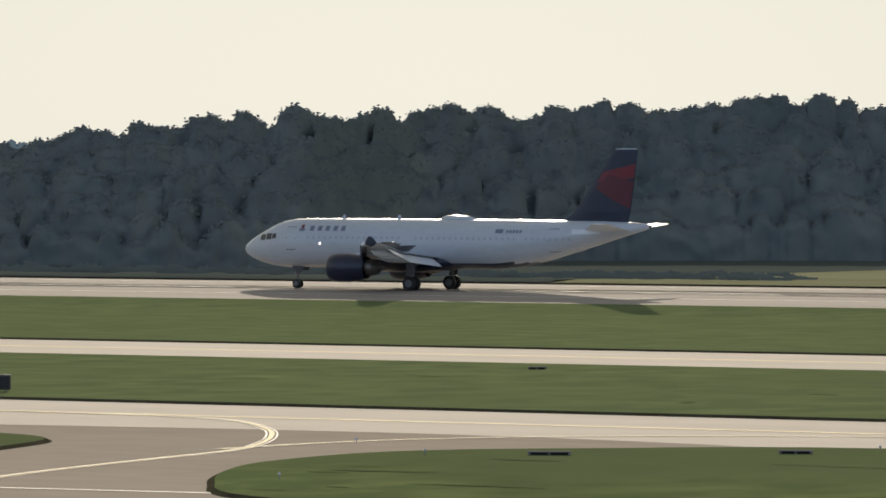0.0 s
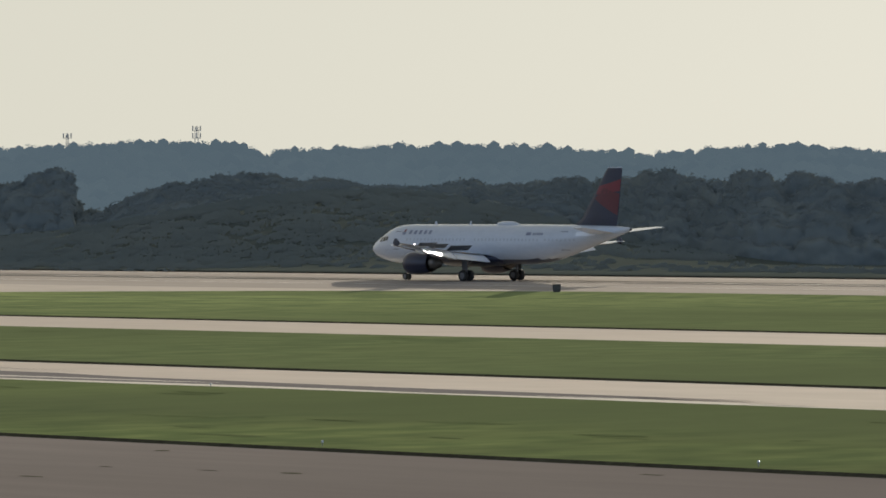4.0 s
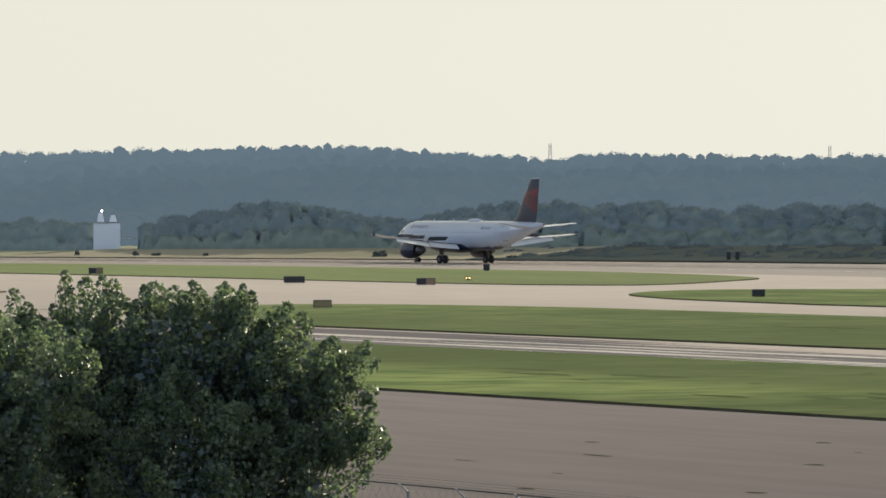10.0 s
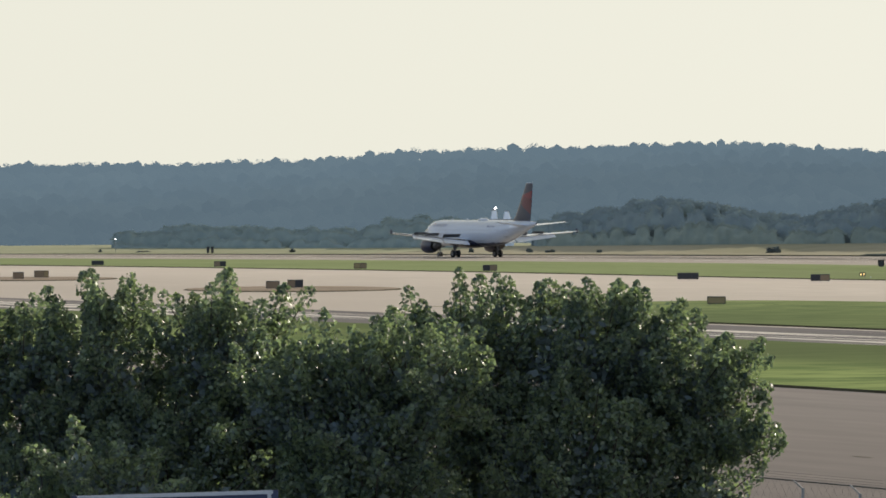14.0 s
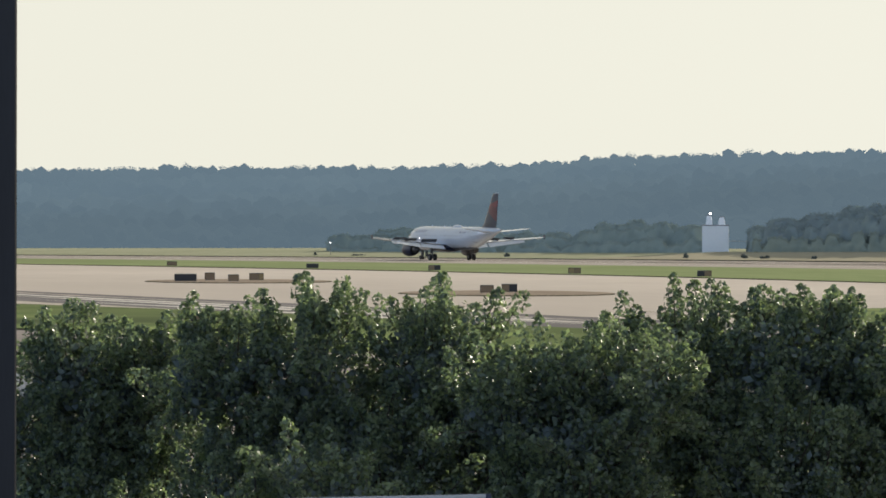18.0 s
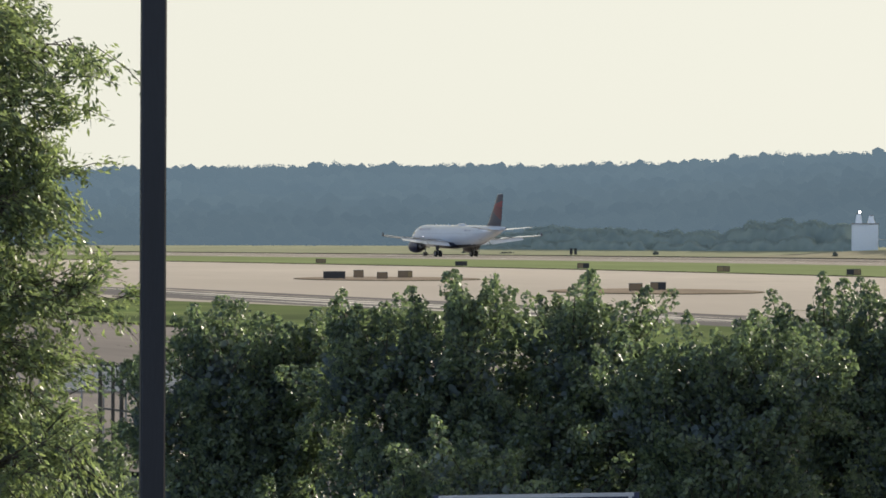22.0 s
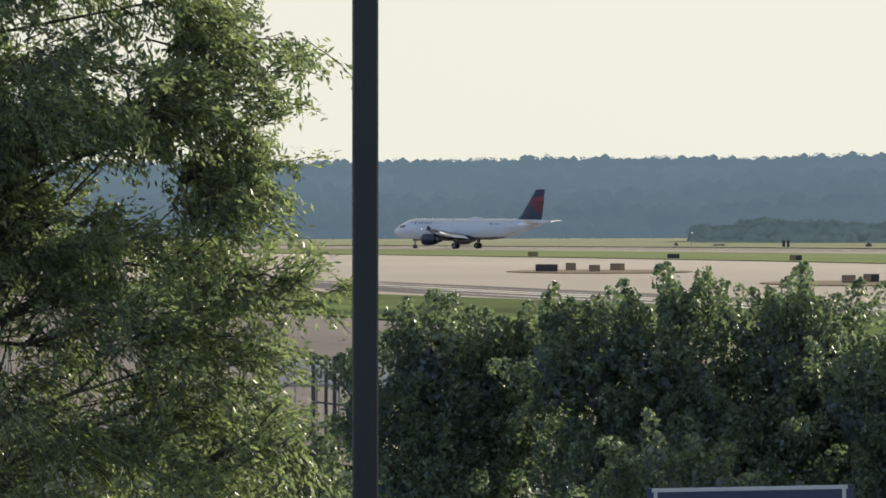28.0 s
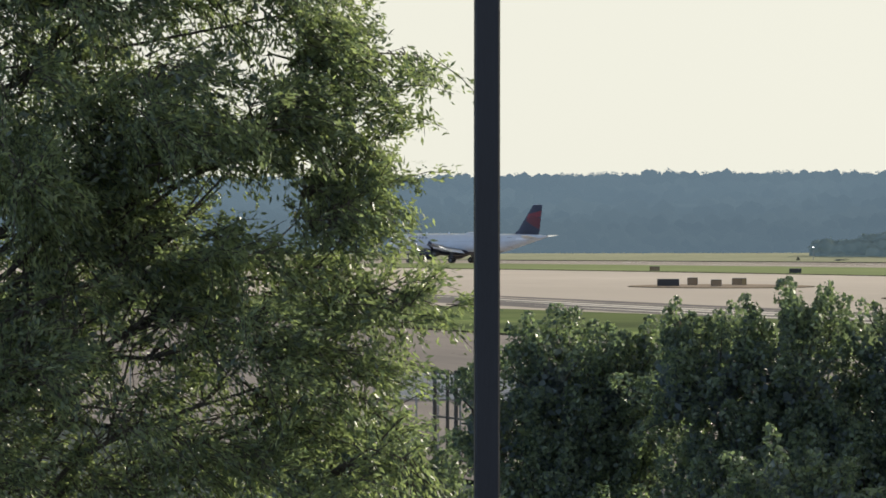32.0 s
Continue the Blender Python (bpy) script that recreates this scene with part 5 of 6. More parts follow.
# ---------------------------------------------------------------- far things
def lattice_mast(a, d, low, high, wide, heads, label):
    ob = new("lattice_mast")
    tagged(ob, label, "mast", group="distant masts")
    x, y = azimuth(a, d)
    n = 8
    for sx, sy in ((-1, -1), (1, -1), (1, 1), (-1, 1)):
        part("leg", tube([(sx * wide / 2, sy * wide / 2, low), (sx * wide / 5, sy * wide / 5, high)], [.16, .12], 5), M_MAST, ob)
    z = low
    step = (high - low) / n
    pieces = []
    for k in range(n):
        w0, w1 = wide / 2 * (1 - .6 * k / n), wide / 2 * (1 - .6 * (k + 1) / n)
        z0, z1 = low + step * k, low + step * (k + 1)
        pieces += [tube([(-w0, -w0, z0), (w1, -w1, z1)], [.09, .09], 4), tube([(w0, -w0, z0), (-w1, -w1, z1)], [.09, .09], 4)]
    part("bracing", joined(*pieces), M_MAST, ob)
    for k in range(heads):
        zz = high - .6 - 3.2 * k
        part("antenna_panel", box(.5, .4, 2.0, (-1.7, 0, zz), 0), M_MAST, ob)
        part("antenna_panel", box(.5, .4, 2.0, (1.7, 0, zz), 0), M_MAST, ob)
        part("antenna_panel", box(.5, .4, 2.0, (0, -.9, zz), 0), M_MAST, ob)
        part("platform", box(4.0, 1.6, .22, (0, 0, zz - 1.2), 0), M_MAST, ob)
    ob.matrix_basis = pose(x, y, 7.4, 0, 0, -a)
    return ob


M_MAST = plain("hazy_grey_steel", (0.30, 0.31, 0.31), 0.7)
lattice_mast(-47.96, 2180, -20, 2180 * math.tan(radians(.985)), 3.2, 2, "grey lattice antenna mast above the ridge woods")
lattice_mast(-49.47, 2190, -20, 2190 * math.tan(radians(.90)), 2.4, 1, "slim grey lattice mast above the ridge woods")
for a, e in ((-37.95, .80), (-53.30, .73), (-56.57, .76), (-51.15, .71)):
    lattice_mast(a, 2195, -20, 2195 * math.tan(radians(e)), 2.6, 0, "slim grey lattice mast above the ridge woods")


def make_works():
    """Pale works building with two tapering towers on its roof, among the shrubs."""
    ob = new("works_building")
    tagged(ob, "pale metal-clad works building with two tapering roof towers among shrubs", "building")
    d = 905.0
    k = d / 8650
    h = 37 * k + 1.5
    block = part("main_block", box(47 * k, 4, h, (0, 0, h / 2 - 1.5), .05), M_WHITE_BUILD, ob)
    part("roof_edge", box(47 * k + .2, 4.2, .2, (0, 0, h - 1.4), 0), M_POST, block)
    for u in range(-3, 4):
        part("cladding_rib", box(.06, .05, h - .2, (u * 6.6 * k, -2.02, h / 2 - 1.5), 0), M_WHITE_BUILD, block)
    for u, low, tip, top in ((-11, 13, 7.5, 55), (11, 15, 7, 52)):
        bm = box(low * k, 3.2, (top - 36) * k, (u * k, 0, (top + 37) / 2 * k), .0)
        for v in bm.verts:
            if v.co.z > 45 * k:
                v.co.x = u * k + (v.co.x - u * k) * tip / low
                v.co.y *= .5
        bmesh.ops.bevel(bm, geom=bm.edges[:], offset=.08, segments=1, affect="EDGES")
        tower = part("roof_tower", bm, M_WHITE_BUILD, ob, "tapering pale roof tower")
        part("tower_cap", box(tip * k + .12, 1.8, .14, (u * k, 0, top * k + .1), .02), M_POST, tower)
    part("roof_lamp", loft([(-9 * k + q, 58.5 * k, r, r, -.8) for q, r in ((-.2, .04), (-.1, .2), (.1, .2), (.2, .04))], 10), M_LAMP, ob, "small lit white lamp on the roof")
    part("side_lamp", loft([(78 * k + q, 12 * k, r, r, -3) for q, r in ((-.14, .03), (-.07, .14), (.07, .14), (.14, .03))], 10), M_LAMP, ob, "small lit white lamp beside the building")
    part("lamp_arm", tube([(20 * k, 0, 12 * k - .2), (60 * k, -2, 12 * k - .2), (78 * k, -3, 12 * k - .1)], [.04, .04, .04], 6), M_POST, ob)
    a = -61.76
    x, y = azimuth(a, d)
    ob.matrix_basis = pose(x, y, 7.4 - d * math.tan(radians(.42)), 0, 0, -a)


make_works()


def bush(a, d, wide, high, label):
    x, y = azimuth(a, d)
    g = terrain(x, y)
    rng = np.random.default_rng(int(abs(a) * 1000))
    ob = new("bush")
    tagged(ob, label, "bush", group="bushes beyond the runway")
    n = 420
    hub = rng.uniform(-.5, .5, size=(6, 3)) * np.array([wide * .8, wide * .5, high * .5])
    c = rng.normal(size=(n, 3))
    c /= np.linalg.norm(c, axis=1)[:, None]
    c *= rng.uniform(.2, 1.05, size=(n, 1)) * np.array([wide * .26, wide * .26, high * .3])
    c += hub[rng.integers(0, 6, size=n)]
    c[:, 2] += high * .38
    me = quads_mesh("foliage", leaf_cloud(c, rng.uniform(.18, .4, size=n), rng, .7), [M_SCRUB])
    part("foliage", me, None, ob)
    part("stem", tube([(0, 0, -.2), (.1, .05, high * .6)], [.08, .04], 6), M_BARK, ob)
    ob.matrix_basis = pose(x, y, g)


for t, wide, high in ((-58.56, 2.2, 1.5), (-62.10, 1.3, 1.5), (-58.57, 2.4, 1.0), (-61.42, 1.6, 1.3), (-56.0 - 5.2, 2.0, .9), (-57.0, 3.4, .7), (-66.45, 1.0, .9), (-65.95, 2.8, 1.0), (-64.2, 1.2, 1.1), (-60.6, .9, .9)):
    bush(t, 404 / math.cos(radians(t)), wide, high, "small dark bush on the grass beyond the runway")


# ---------------------------------------------------------------- foreground: fence, pole, sign, trees
M_BRONZE = mottled("dark_bronze_paint", (0.010, 0.0105, 0.015), (0.019, 0.019, 0.026), 2.0, 0.45, 0.0, 0.4, stretch=(4, 4, .4))
M_BLUE_SIGN = mottled("dark_blue_sign_sheet", (0.022, 0.030, 0.075), (0.032, 0.043, 0.095), 2.0, 0.4)
M_REFLECT = mottled("white_sign_lettering", (0.42, 0.43, 0.46), (0.52, 0.53, 0.56), 3.0, 0.4)
M_WIRE = plain("dull_galvanised_wire", (0.10, 0.098, 0.094), 0.5, 0.6)


def make_fence():
    """Perimeter fence with outward arms and barbed wire."""
    fence = new("perimeter_fence")
    tagged(fence, "grey chain-link perimeter fence with barbed wire arms", "fence")
    y = 47.4
    post = mesh("post", *joined(tube([(0, 0, -.2), (0, 0, 2.32)], [.03, .03], 7), tube([(0, 0, 2.3), (-.17, -.10, 2.46)], [.018, .014], 6)), M_POST)
    x = -20.0
    while x > -260:
        p = part("post", post, None, fence)
        p.location = (x, y, terrain(x, y))
        x -= 1.95
    for k, (dy, z) in enumerate(((0, 2.30), (-.035, 2.35), (-.065, 2.40), (-.095, 2.45), (0, .1))):
        part("rail" if k in (0, 4) else "barbed_wire", tube([(-20, y + dy, z), (-140, y + dy, z), (-260, y + dy, z)], [.016 if k in (0, 4) else .003] * 3, 5), M_WIRE, fence)
    pieces = []
    for k in range(0, 900):
        x0 = -20 - k * .26
        pieces.append(([(x0, y, .05), (x0 + .005, y, .05), (x0 - 1.994, y, 2.28), (x0 - 2.0, y, 2.28)], [(0, 1, 2, 3)]))
        pieces.append(([(x0 - 2, y + .002, .05), (x0 - 1.995, y + .002, .05), (x0, y + .002, 2.28), (x0 - .005, y + .002, 2.28)], [(0, 1, 2, 3)]))
    ob = part("chain_link", joined(*pieces), M_WIRE, fence)


def make_gate():
    """Tall gate frame in the perimeter fence, and a pale barrier on the apron behind it."""
    gate = new("fence_gate")
    tagged(gate, "dark steel gate frame in the perimeter fence", "gate")
    y = 47.3
    xs = [y * math.tan(radians(a)) for a in (-70.70, -70.55, -70.45, -70.25)]
    for k, x in enumerate(xs):
        part("post", box(.10 if k != 1 else .06, .10, 2.95, (x, y, 1.42), .01), M_SIGN_FRAME, gate)
    for z in (2.78, 1.5, .3):
        part("rail", box(xs[0] - xs[3], .05, .06, ((xs[0] + xs[3]) / 2, y, z), .0), M_SIGN_FRAME, gate)
    wall = new("concrete_barrier")
    tagged(wall, "pale concrete barrier standing on the apron", "barrier")
    for k in range(3):
        bm = box(1.9, .55, 1.05, (-1.95 + 1.95 * k, 0, .525), .03)
        for v in bm.verts:
            if v.co.z > .5:
                v.co.y *= .45
        part("block", bm, M_PALE, wall)
    x, y = azimuth(-70.5, 196)
    wall.matrix_basis = pose(x, y, lie(x), 0, 0, 70.5)


def make_far_lamp():
    ob = new("lamp_post")
    tagged(ob, "small lit white lamp post beyond the runway", "lamp")
    a = -66.27
    x, y = azimuth(a, 405 / math.cos(radians(a)))
    g = terrain(x, y)
    top = 7.4 - math.hypot(x, y) * math.tan(radians(.38)) - g
    part("post", tube([(0, 0, 0), (0, 0, top)], [.07, .05], 6), M_POST, ob)
    part("lamp_head", box(.2, .2, .2, (0, 0, top), .08), M_LAMP, ob, "lit white lamp head")
    ob.matrix_basis = pose(x, y, g)


def make_pole():
    a, d = -70.09, 32.0
    x, y = azimuth(a, d)
    g = terrain(x, y)
    ob = new("light_pole")
    tagged(ob, "tall square dark bronze steel light pole", "pole")
    w = .163
    part("shaft", box(w, w, 15.0, (0, 0, 7.5), .012), M_BRONZE, ob)
    part("base_plate", box(.36, .36, .03, (0, 0, .015), .006), M_BRONZE, ob)
    for sx in (-1, 1):
        for sy in (-1, 1):
            part("bolt", tube([(sx * .14, sy * .14, .03), (sx * .14, sy * .14, .09)], [.016, .016], 6), M_POST, ob)
    ob.matrix_basis = pose(x, y, g, 0, 0, -a + 4)


def make_road_sign():
    a, d = -65.50, 45.0
    x, y = azimuth(a, d)
    g = terrain(x, y)
    ob = new("road_sign")
    tagged(ob, "dark blue road sign with white border and lettering", "sign")
    top = 7.4 - d * math.tan(radians(3.345)) - g
    w, h = 1.90, .95
    board = part("board", box(w, .02, h, (0, 0, top - h / 2), .004), M_BLUE_SIGN, ob)
    b = .035
    for sx, sz, px_, pz in ((w - .10, b, 0, top - .02), (w - .10, b, 0, top - h + .03), (b, h - .05, -w / 2 + .085, top - h / 2), (b, h - .05, w / 2 - .085, top - h / 2)):
        part("border", box(sx, .008, sz, (px_, -.015, pz), 0), M_REFLECT, board, "white border strip")
    for s in (-.55, .55):
        part("post", box(.06, .06, top - .05, (s, .045, (top - .05) / 2), .008), M_POST, ob)
    cu = bpy.data.curves.new("lettering", "FONT")
    cu.body, cu.size, cu.extrude, cu.align_x = "General Aviation", .2, .002, "CENTER"
    tmp = new("lettering", cu)
    me = bpy.data.meshes.new_from_object(tmp.evaluated_get(bpy.context.evaluated_depsgraph_get()))
    bpy.data.objects.remove(tmp)
    me.materials.clear()
    me.materials.append(M_REFLECT)
    wide = max(v.co.x for v in me.vertices) - min(v.co.x for v in me.vertices)
    tall = max(v.co.y for v in me.vertices)
    k = 1.37 / wide
    me.transform(Matrix.Diagonal((k, k, 1, 1)))
    t = part("lettering", me, None, board, "white sign lettering")
    t.matrix_basis = pose(0, -.018, top - .145 - tall * k, 90, 0, 0)
    ob.matrix_basis = pose(x, y, g, 0, 0, -a + 1.5) @ pose(0, 0, 0, 0, -1.2, 0)


def limbs(base, tips, r0, rng, bend=.25):
    """Tapered limbs from a point on the stem out to the tips."""
    out = []
    for tip in tips:
        p0, p1 = Vector(base), Vector(tip)
        mid = p0.lerp(p1, .5) + Vector((rng.normal() * bend, rng.normal() * bend, rng.normal() * bend * .6 + .15))
        out.append(tube([p0, mid, p1], [r0, r0 * .6, r0 * .15], 6))
    return out


def blades(centres, along, sizes, aspect, rng):
    """A narrow leaf at each centre, its length along the direction given."""
    n = len(centres)
    a = along / (np.linalg.norm(along, axis=1)[:, None] + 1e-6)
    b = rng.normal(size=(n, 3))
    b -= (a * b).sum(1)[:, None] * a
    b /= np.linalg.norm(b, axis=1)[:, None]
    a = a * (sizes * .5)[:, None]
    b = b * (sizes * .5 * aspect)[:, None]
    return np.stack([centres - a, centres - b - a * .1, centres + a, centres + b - a * .1], 1).reshape(-1, 3)


def standing_tree(name, x, y, g, trunk_top, trunk_r, tips, label, rng):
    """A tree's empty with its trunk and main limbs."""
    ob = new(name)
    tagged(ob, label, "tree", group="trees before the apron")
    ob.matrix_basis = pose(x, y, g)
    wood = [tube([(0, 0, -.3), (.03, .02, trunk_top * .5), (0, .05, trunk_top)], [trunk_r * 1.25, trunk_r, trunk_r * .7], 10)]
    for t in tips:
        wood += limbs((0, .03, trunk_top * rng.uniform(.6, .95)), [t], trunk_r * .36, rng)
    return ob, wood


def place(a, d, el, back=0.0):
    """Offset from a tree's foot of the point seen at that azimuth and elevation."""
    x, y = azimuth(a, d + back)
    return x, y, 7.4 + (d + back) * math.tan(radians(el))


def pear(a, d, spots, seed, label, leaf=.072, thick=1.0):
    """An ornamental pear: a dark closed crown with many upright plumes of glossy leaves on it."""
    rng = np.random.default_rng(seed)
    x, y = azimuth(a, d)
    g = terrain(x, y) - .05
    lobes = []
    for la, el, back, rw, rh in spots:
        px_, py_, pz_ = place(la, d, el, back)
        lobes.append((np.array([px_ - x, py_ - y, pz_ - g]), np.array([rw, rw, rh])))
    ob, wood = standing_tree("pear_tree", x, y, g, 2.2, .14, [Vector(c) for c, r in lobes], label, rng)
    leaves = []
    inner = []
    for c, r in lobes:
        n = int(420 * thick * r[0] * (r[0] + r[2]))
        e = unit(rng.normal(size=(n, 3)) + np.array([.35, -.7, -.3]))
        inner.append(leaf_cloud(c + e * r * rng.uniform(.1, .66, size=(n, 1)), rng.uniform(.09, .15, size=n), rng, .75))
        # leaves between the plumes
        n = int(480 * thick * r[0] * (r[0] + r[2]))
        e = unit(rng.normal(size=(n, 3)))
        leaves.append(leaf_cloud(c + e * r * rng.uniform(.40, .80, size=(n, 1)), rng.uniform(.7, 1.25, size=n) * leaf, rng, .66, e, .8))
        # plumes that stand out from the crown, upwards and outwards
        for k in range(int(21 * thick * r[0] * (r[0] + r[2])) + 3):
            e = unit(rng.normal(size=3) + np.array([0, 0, .3]))
            if e @ np.array([-.42, .86, .29]) > .1 and rng.random() < .45:
                continue  # the sunny side is thinner, with the light falling in
            root = c + e * r * rng.uniform(.34, .72)
            axis = unit(e * .75 + np.array([0, 0, .62]) + rng.normal(size=3) * .2)
            L, R = rng.uniform(.42, .80) * (1.0 if e[2] < .6 else .85), rng.uniform(.12, .21)
            m = int(rng.uniform(120, 190))
            t = rng.uniform(0, 1, size=(m, 1)) ** .8
            side = rng.normal(size=(m, 3))
            side = unit(side - (side @ axis)[:, None] * axis)
            at = root + axis * t * L + side * R * (np.sqrt(np.clip(1 - t ** 2.2, 0, 1)) + .08) * rng.uniform(.45, 1.05, size=(m, 1))
            leaves.append(leaf_cloud(at, rng.uniform(.7, 1.3, size=m) * leaf, rng, .66, side + axis * .4, .7))
            wood.append(tube([root - axis * .15, root + axis * L * .8], [.012, .004], 4))
    part("trunk", joined(*wood), M_BARK, ob, "dark branching trunk")
    part("crown", quads_mesh("crown", np.concatenate(leaves), [M_PEAR]), None, ob, "crown of small glossy leaves")
    part("inner_foliage", quads_mesh("inner_foliage", np.concatenate(inner), [M_PEAR_IN]), None, ob, "inner foliage in a shade-toned colour")
    return ob


def willow_oak(a, d, spots, seed, label):
    """A tall willow oak: layered boughs of drooping sprays with narrow leaves, the sky showing between them."""
    rng = np.random.default_rng(seed)
    x, y = azimuth(a, d)
    g = terrain(x, y) - .05
    lobes = []
    for la, el, back, rw, rh in spots:
        px_, py_, pz_ = place(la, d, el, back)
        lobes.append((np.array([px_ - x, py_ - y, pz_ - g]), np.array([rw, rw, rh])))
    ob, wood = standing_tree("willow_oak_tree", x, y, g, 6.5, .17, [], label, rng)
    leaves, shade = [], []
    for c, r in lobes:
        flat = math.hypot(c[0], c[1])
        start = Vector((0, .03, max(2.2, c[2] - .55 * flat - .3)))
        way = Vector(c) - start
        sway = [start + way * t + Vector((rng.normal(), rng.normal(), rng.normal())) * .17 * way.length ** .5 * t for t in (0, .2, .4, .6, .8)] + [Vector(c)]
        wood.append(tube(sway, [.034, .029, .023, .017, .011, .005], 6))
        for k in range(7):
            fork = sway[2 + k % 3]
            wood += limbs(fork, [fork + way * rng.uniform(.08, .18) + Vector((rng.normal(), rng.normal(), rng.normal() + .4)) * .2], .012, rng, .12)
        away = unit(np.array([c[0], c[1], 0]) + 1e-6)
        hubs = []
        for k in range(9):
            e = unit(rng.normal(size=3))
            hubs.append(c + e * r * rng.uniform(.35, .95))
            wood += limbs(Vector(c - away * r[0] * .4), [Vector(hubs[-1])], .016, rng, .1)
        for k in range(int((42 if c[2] > 4.6 else 36) * r[0] * (r[0] + r[2])) + 18):
            h = hubs[int(rng.integers(0, 9))]
            e = unit(rng.normal(size=3))
            root = h + e * r * .24
            axis = unit(e * .55 + away * .55 + np.array([0, 0, -.05]) + rng.normal(size=3) * .25)
            L = rng.uniform(.24, .52)
            m = int(rng.uniform(46, 76)) if c[2] > 4.6 else int(rng.uniform(32, 54))
            t = rng.uniform(0, 1, size=(m, 1))
            at = root + axis * t * L + np.array([0, 0, -.28]) * t * t * L + rng.normal(size=(m, 3)) * .045
            along = axis + rng.normal(size=(m, 3)) * .6 + np.array([0, 0, -.45])
            leaves.append(blades(at, along, rng.uniform(.052, .098, size=m), .33, rng))
            wood.append(tube([root - axis * .12, root + axis * L * .5 + Vector((0, 0, -.07 * L)), root + axis * L + Vector((0, 0, -.28 * L))], [.007, .005, .002], 4))
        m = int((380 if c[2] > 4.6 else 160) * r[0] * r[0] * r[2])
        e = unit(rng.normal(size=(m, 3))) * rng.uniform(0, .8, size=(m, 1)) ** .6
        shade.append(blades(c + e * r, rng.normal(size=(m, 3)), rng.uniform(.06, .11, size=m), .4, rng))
    part("trunk", joined(*wood), M_BARK, ob, "dark branching trunk")
    part("crown", quads_mesh("crown", np.concatenate(leaves), [M_OAK]), None, ob, "crown of narrow drooping leaves")
    part("inner_foliage", quads_mesh("inner_foliage", np.concatenate(shade), [M_OAK_IN]), None, ob, "inner foliage in a shade-toned colour")
    return ob


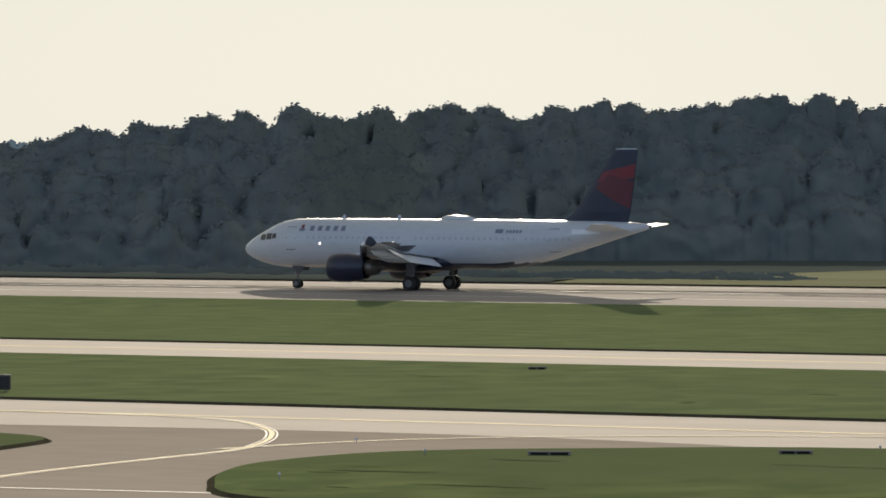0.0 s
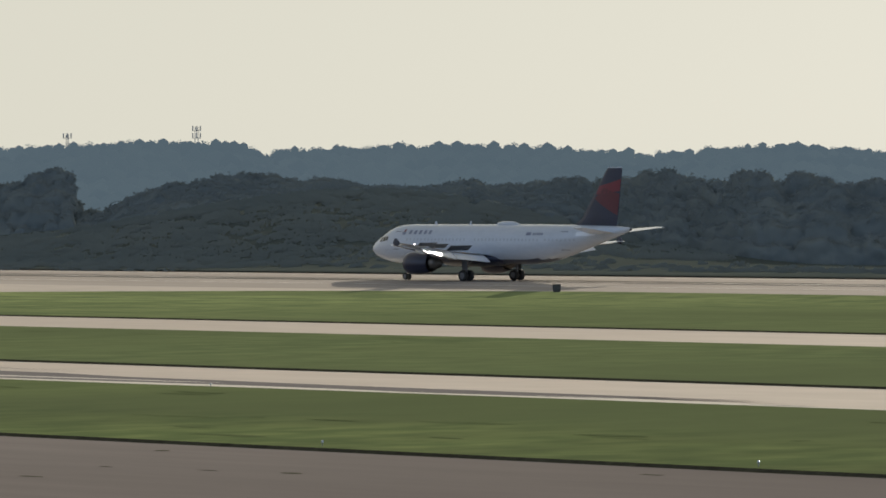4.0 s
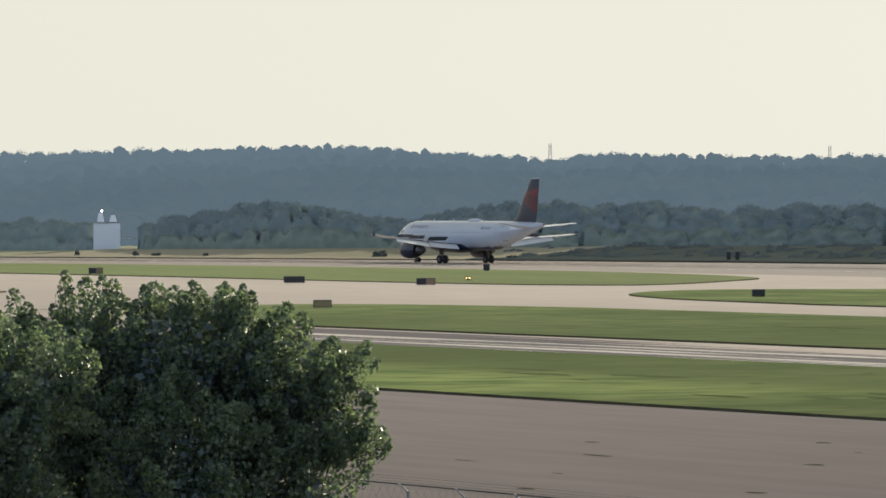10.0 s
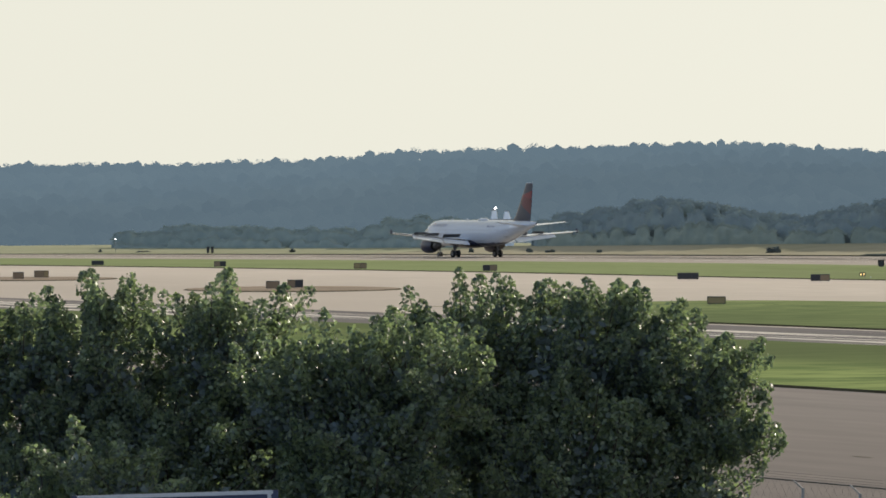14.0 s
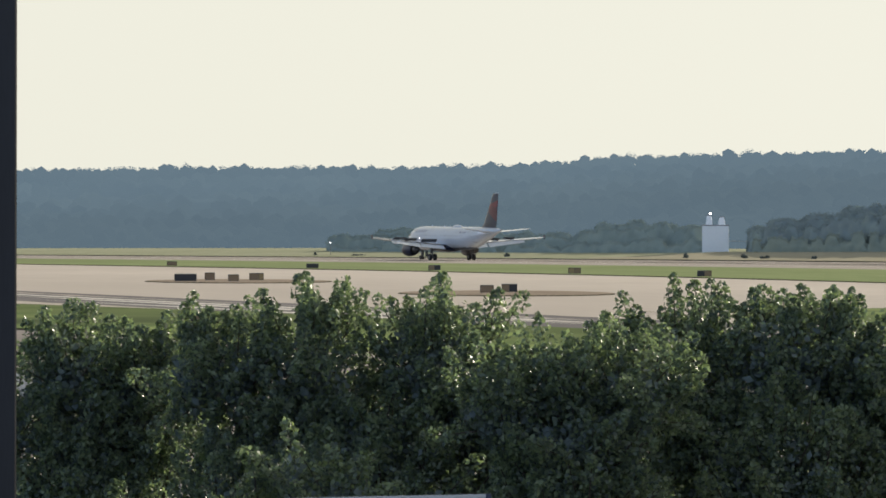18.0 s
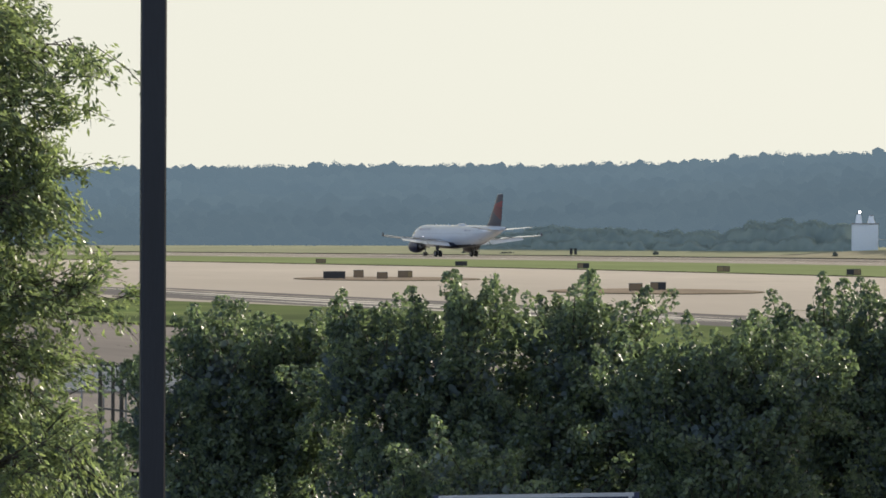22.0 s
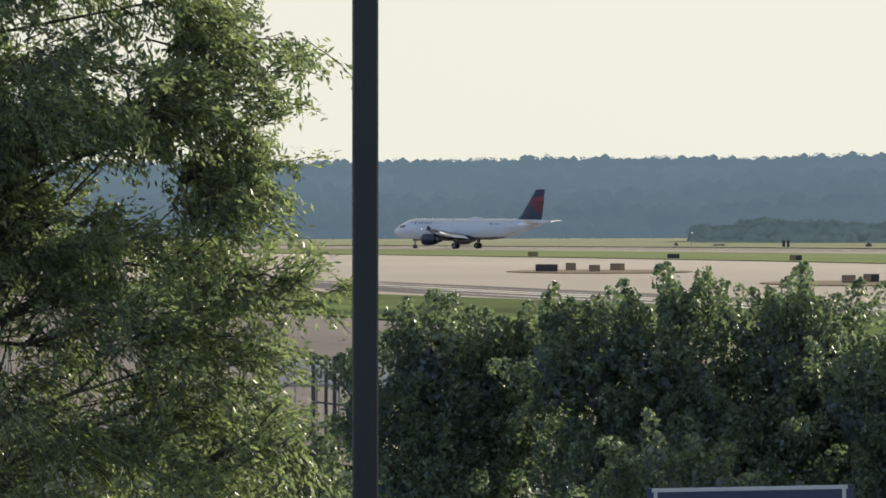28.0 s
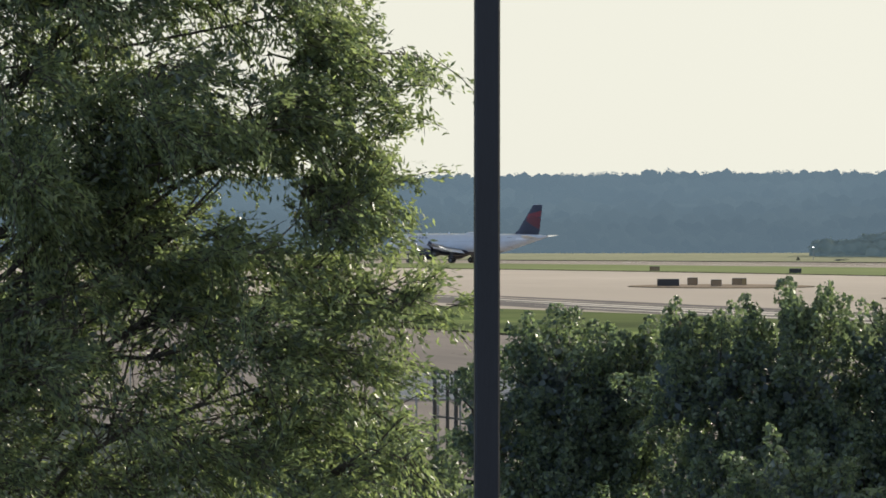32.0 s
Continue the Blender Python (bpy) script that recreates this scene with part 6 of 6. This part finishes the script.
def make_trees():
    lab = "dense dark green ornamental pear tree with glossy leaves"
    # azimuth, elevation, set back, radius, half height of each lobe
    pear(-60.9, 64, [(-60.9, -1.75, 0, 1.15, 1.1), (-61.9, -1.8, .3, 1.0, 1.0), (-62.5, -1.95, .2, .95, .95), (-60.2, -1.75, .1, .9, .9), (-59.75, -2.05, .2, 1.15, 1.0), (-60.9, -3.3, -.5, 1.9, 1.6), (-59.5, -3.4, 0, 1.0, .9), (-62.6, -3.2, .2, 1.2, 1.2), (-61.0, -4.4, 0, 2.2, 1.6), (-59.05, -2.85, 0, .45, .4), (-59.2, -2.1, .1, .5, .45), (-59.2, -2.6, 0, .65, .55), (-60.0, -2.8, 0, .95, .8), (-61.6, -2.7, 0, 1.0, .8)], 1, lab)
    pear(-65.7, 64, [(-65, -1.81, 0, 1.15, 1.15), (-66.4, -1.86, .2, 1.1, 1.1), (-67.3, -1.96, .3, .8, 1.0), (-64.5, -2.36, 0, .9, 1.0), (-65.6, -3.5, -.4, 2.1, 1.7), (-67.2, -3.5, .1, 1.2, 1.4), (-64, -3.7, .3, 1.3, 1.2), (-65.6, -4.6, 0, 2.3, 1.6), (-67.75, -2.06, .3, .75, .9), (-65.7, -2.75, 0, 1.25, .9), (-66.8, -2.7, .1, .9, .8), (-64.6, -2.9, .1, .9, .8)], 2, lab)
    pear(-69.1, 66, [(-69.3, -1.96, 0, .85, 1.0), (-68.6, -2.06, .2, .85, .9), (-69.9, -2.46, .1, .8, .9), (-68.2, -2.76, .2, .9, .9), (-69.1, -3.6, 0, 1.7, 1.6), (-69.1, -4.6, 0, 1.9, 1.4), (-68.15, -2.06, .1, .7, .9), (-69.1, -2.75, 0, .95, .8)], 3, lab)
    pear(-71.6, 70, [(-71.3, -2.81, 0, .8, .75), (-70.7, -3.2, .2, .7, .7), (-72.2, -3.1, .2, .9, .8), (-71.5, -4.2, 0, 1.6, 1.2)], 4, "low dark green ornamental pear tree with glossy leaves")
    pear(-66.7, 58, [(-66.7, -3.2, 0, .35, .45), (-66.1, -3.4, .1, .4, .45), (-67.1, -3.8, 0, .5, .5), (-66.4, -4.3, 0, .9, .8), (-65.6, -4.1, 0, .5, .6)], 5, "smaller lighter pear tree before the row")
    pear(-63.2, 61, [(-63.5, -2.03, 0, .8, .75), (-62.7, -2.14, .1, .9, .8), (-64.2, -2.4, 0, .8, .7), (-63.3, -2.76, 0, 1.3, .8), (-63.3, -3.7, 0, 1.6, 1.1), (-63.3, -4.7, 0, 1.8, 1.0)], 6, lab)
    # tall willow oak
    spots = [(-72.4, 2.6, 0, .95, .75), (-71.7, 1.75, .3, .85, .45), (-72.0, 1.05, -.3, .8, .45), (-73.3, 3.3, .2, 1.0, .8), (-73.6, 1.4, -.8, 1.0, .6), (-71.5, .45, .3, .6, .35), (-71.6, -.15, -.2, .62, .4),
             (-73.4, -.7, .3, 1.2, .5), (-71.4, -1.05, 0, .8, .42), (-72.4, -1.55, -.6, 1.0, .55), (-71.7, -2.2, -.2, .8, .45), (-72.9, -2.7, .2, 1.1, .55), (-71.6, -3.05, -.4, .65, .4), (-74.6, 2.4, 0, 1.1, .8), (-75.4, .8, -.9, 1.2, .7),
             (-75.0, -.9, .6, 1.3, .8), (-74.6, -2.2, -.5, 1.3, .8), (-76.4, 2.4, .3, 1.4, 1.0), (-77.6, .4, 0, 1.5, 1.0), (-76.6, -1.8, 0, 1.5, 1.0), (-72.8, -3.8, -.3, 1.2, .5), (-75.0, -4.0, 0, 1.5, .7), (-76.0, 4.3, 0, 1.7, .9), (-73.4, 4.4, .3, 1.1, .6),
             (-75.2, .15, .3, .9, .6), (-74.0, -.6, .2, .8, .45), (-74.4, 1.2, 0, .9, .5), (-75.6, 1.7, .2, 1.1, .8), (-75.6, -1.5, -.3, 1.1, .8), (-73.6, -1.7, -.2, .9, .5), (-73.8, -3.2, 0, 1.1, .6), (-75.4, -3.0, .1, 1.2, .7), (-74.4, 3.4, 0, 1.0, .7), (-72.3, -2.2, 0, .7, .4), (-75.0, .55, -.4, .8, .45), (-74.2, .1, .4, .55, .3), (-74.2, .8, 0, .8, .4), (-73.3, 1.0, .2, .7, .35), (-72.5, .95, -.1, .55, .28), (-74.7, .3, .2, .6, .35), (-72.0, .2, .2, .45, .28), (-73.7, -.4, 0, .55, .28)]
    willow_oak(-76.4, 44.0, spots, 9, "tall willow oak tree with narrow sunlit leaves")


make_fence()
make_gate()
make_far_lamp()
make_pole()
make_road_sign()
make_trees()


# ---------------------------------------------------------------- what moves
def motions():
    track = [(0, -180.7), (1, -226.8), (2, -272.3), (3, -316.4), (4, -358.9), (5, -399.4), (6, -438.0), (7, -474.7), (8, -509.7), (9, -543.0), (10, -574.8), (11, -605.3), (12, -634.4),
             (13, -662.1), (14, -688.5), (15, -713.4), (16, -736.8), (17, -758.4), (18, -778.3), (19, -796.6), (20, -813.2), (21, -828.7)]
    rows = [(t, pose(x + 0.5 * max(0, 1 - t / 7), 366.0, lie(x), 0, 0, 180)) for t, x in track]
    for t, a, y, h in ((22, 66.51, 365.7, 184), (23, 66.90, 365.0, 189), (24, 67.25, 363.3, 194.5), (25, 67.62, 360.6, 200), (26.2, 68.10, 356.5, 206), (27.5, 68.65, 351.0, 211.5), (28.5, 69.04, 346.8, 215), (30.5, 69.79, 337.8, 218), (32, 70.33, 331.0, 219)):
        x = -y * math.tan(radians(a))
        rows.append((t, pose(x, y, lie(x), 0, 0, h)))
    walk(AIRLINER, rows)
    for sp, hinge, side in SPOILERS:
        walk(sp, [(t, pose(*hinge, 0, up, -side * 6)) for t, up in ((0, 33), (18.5, 33), (22.5, 3), (32, 3))])


motions()
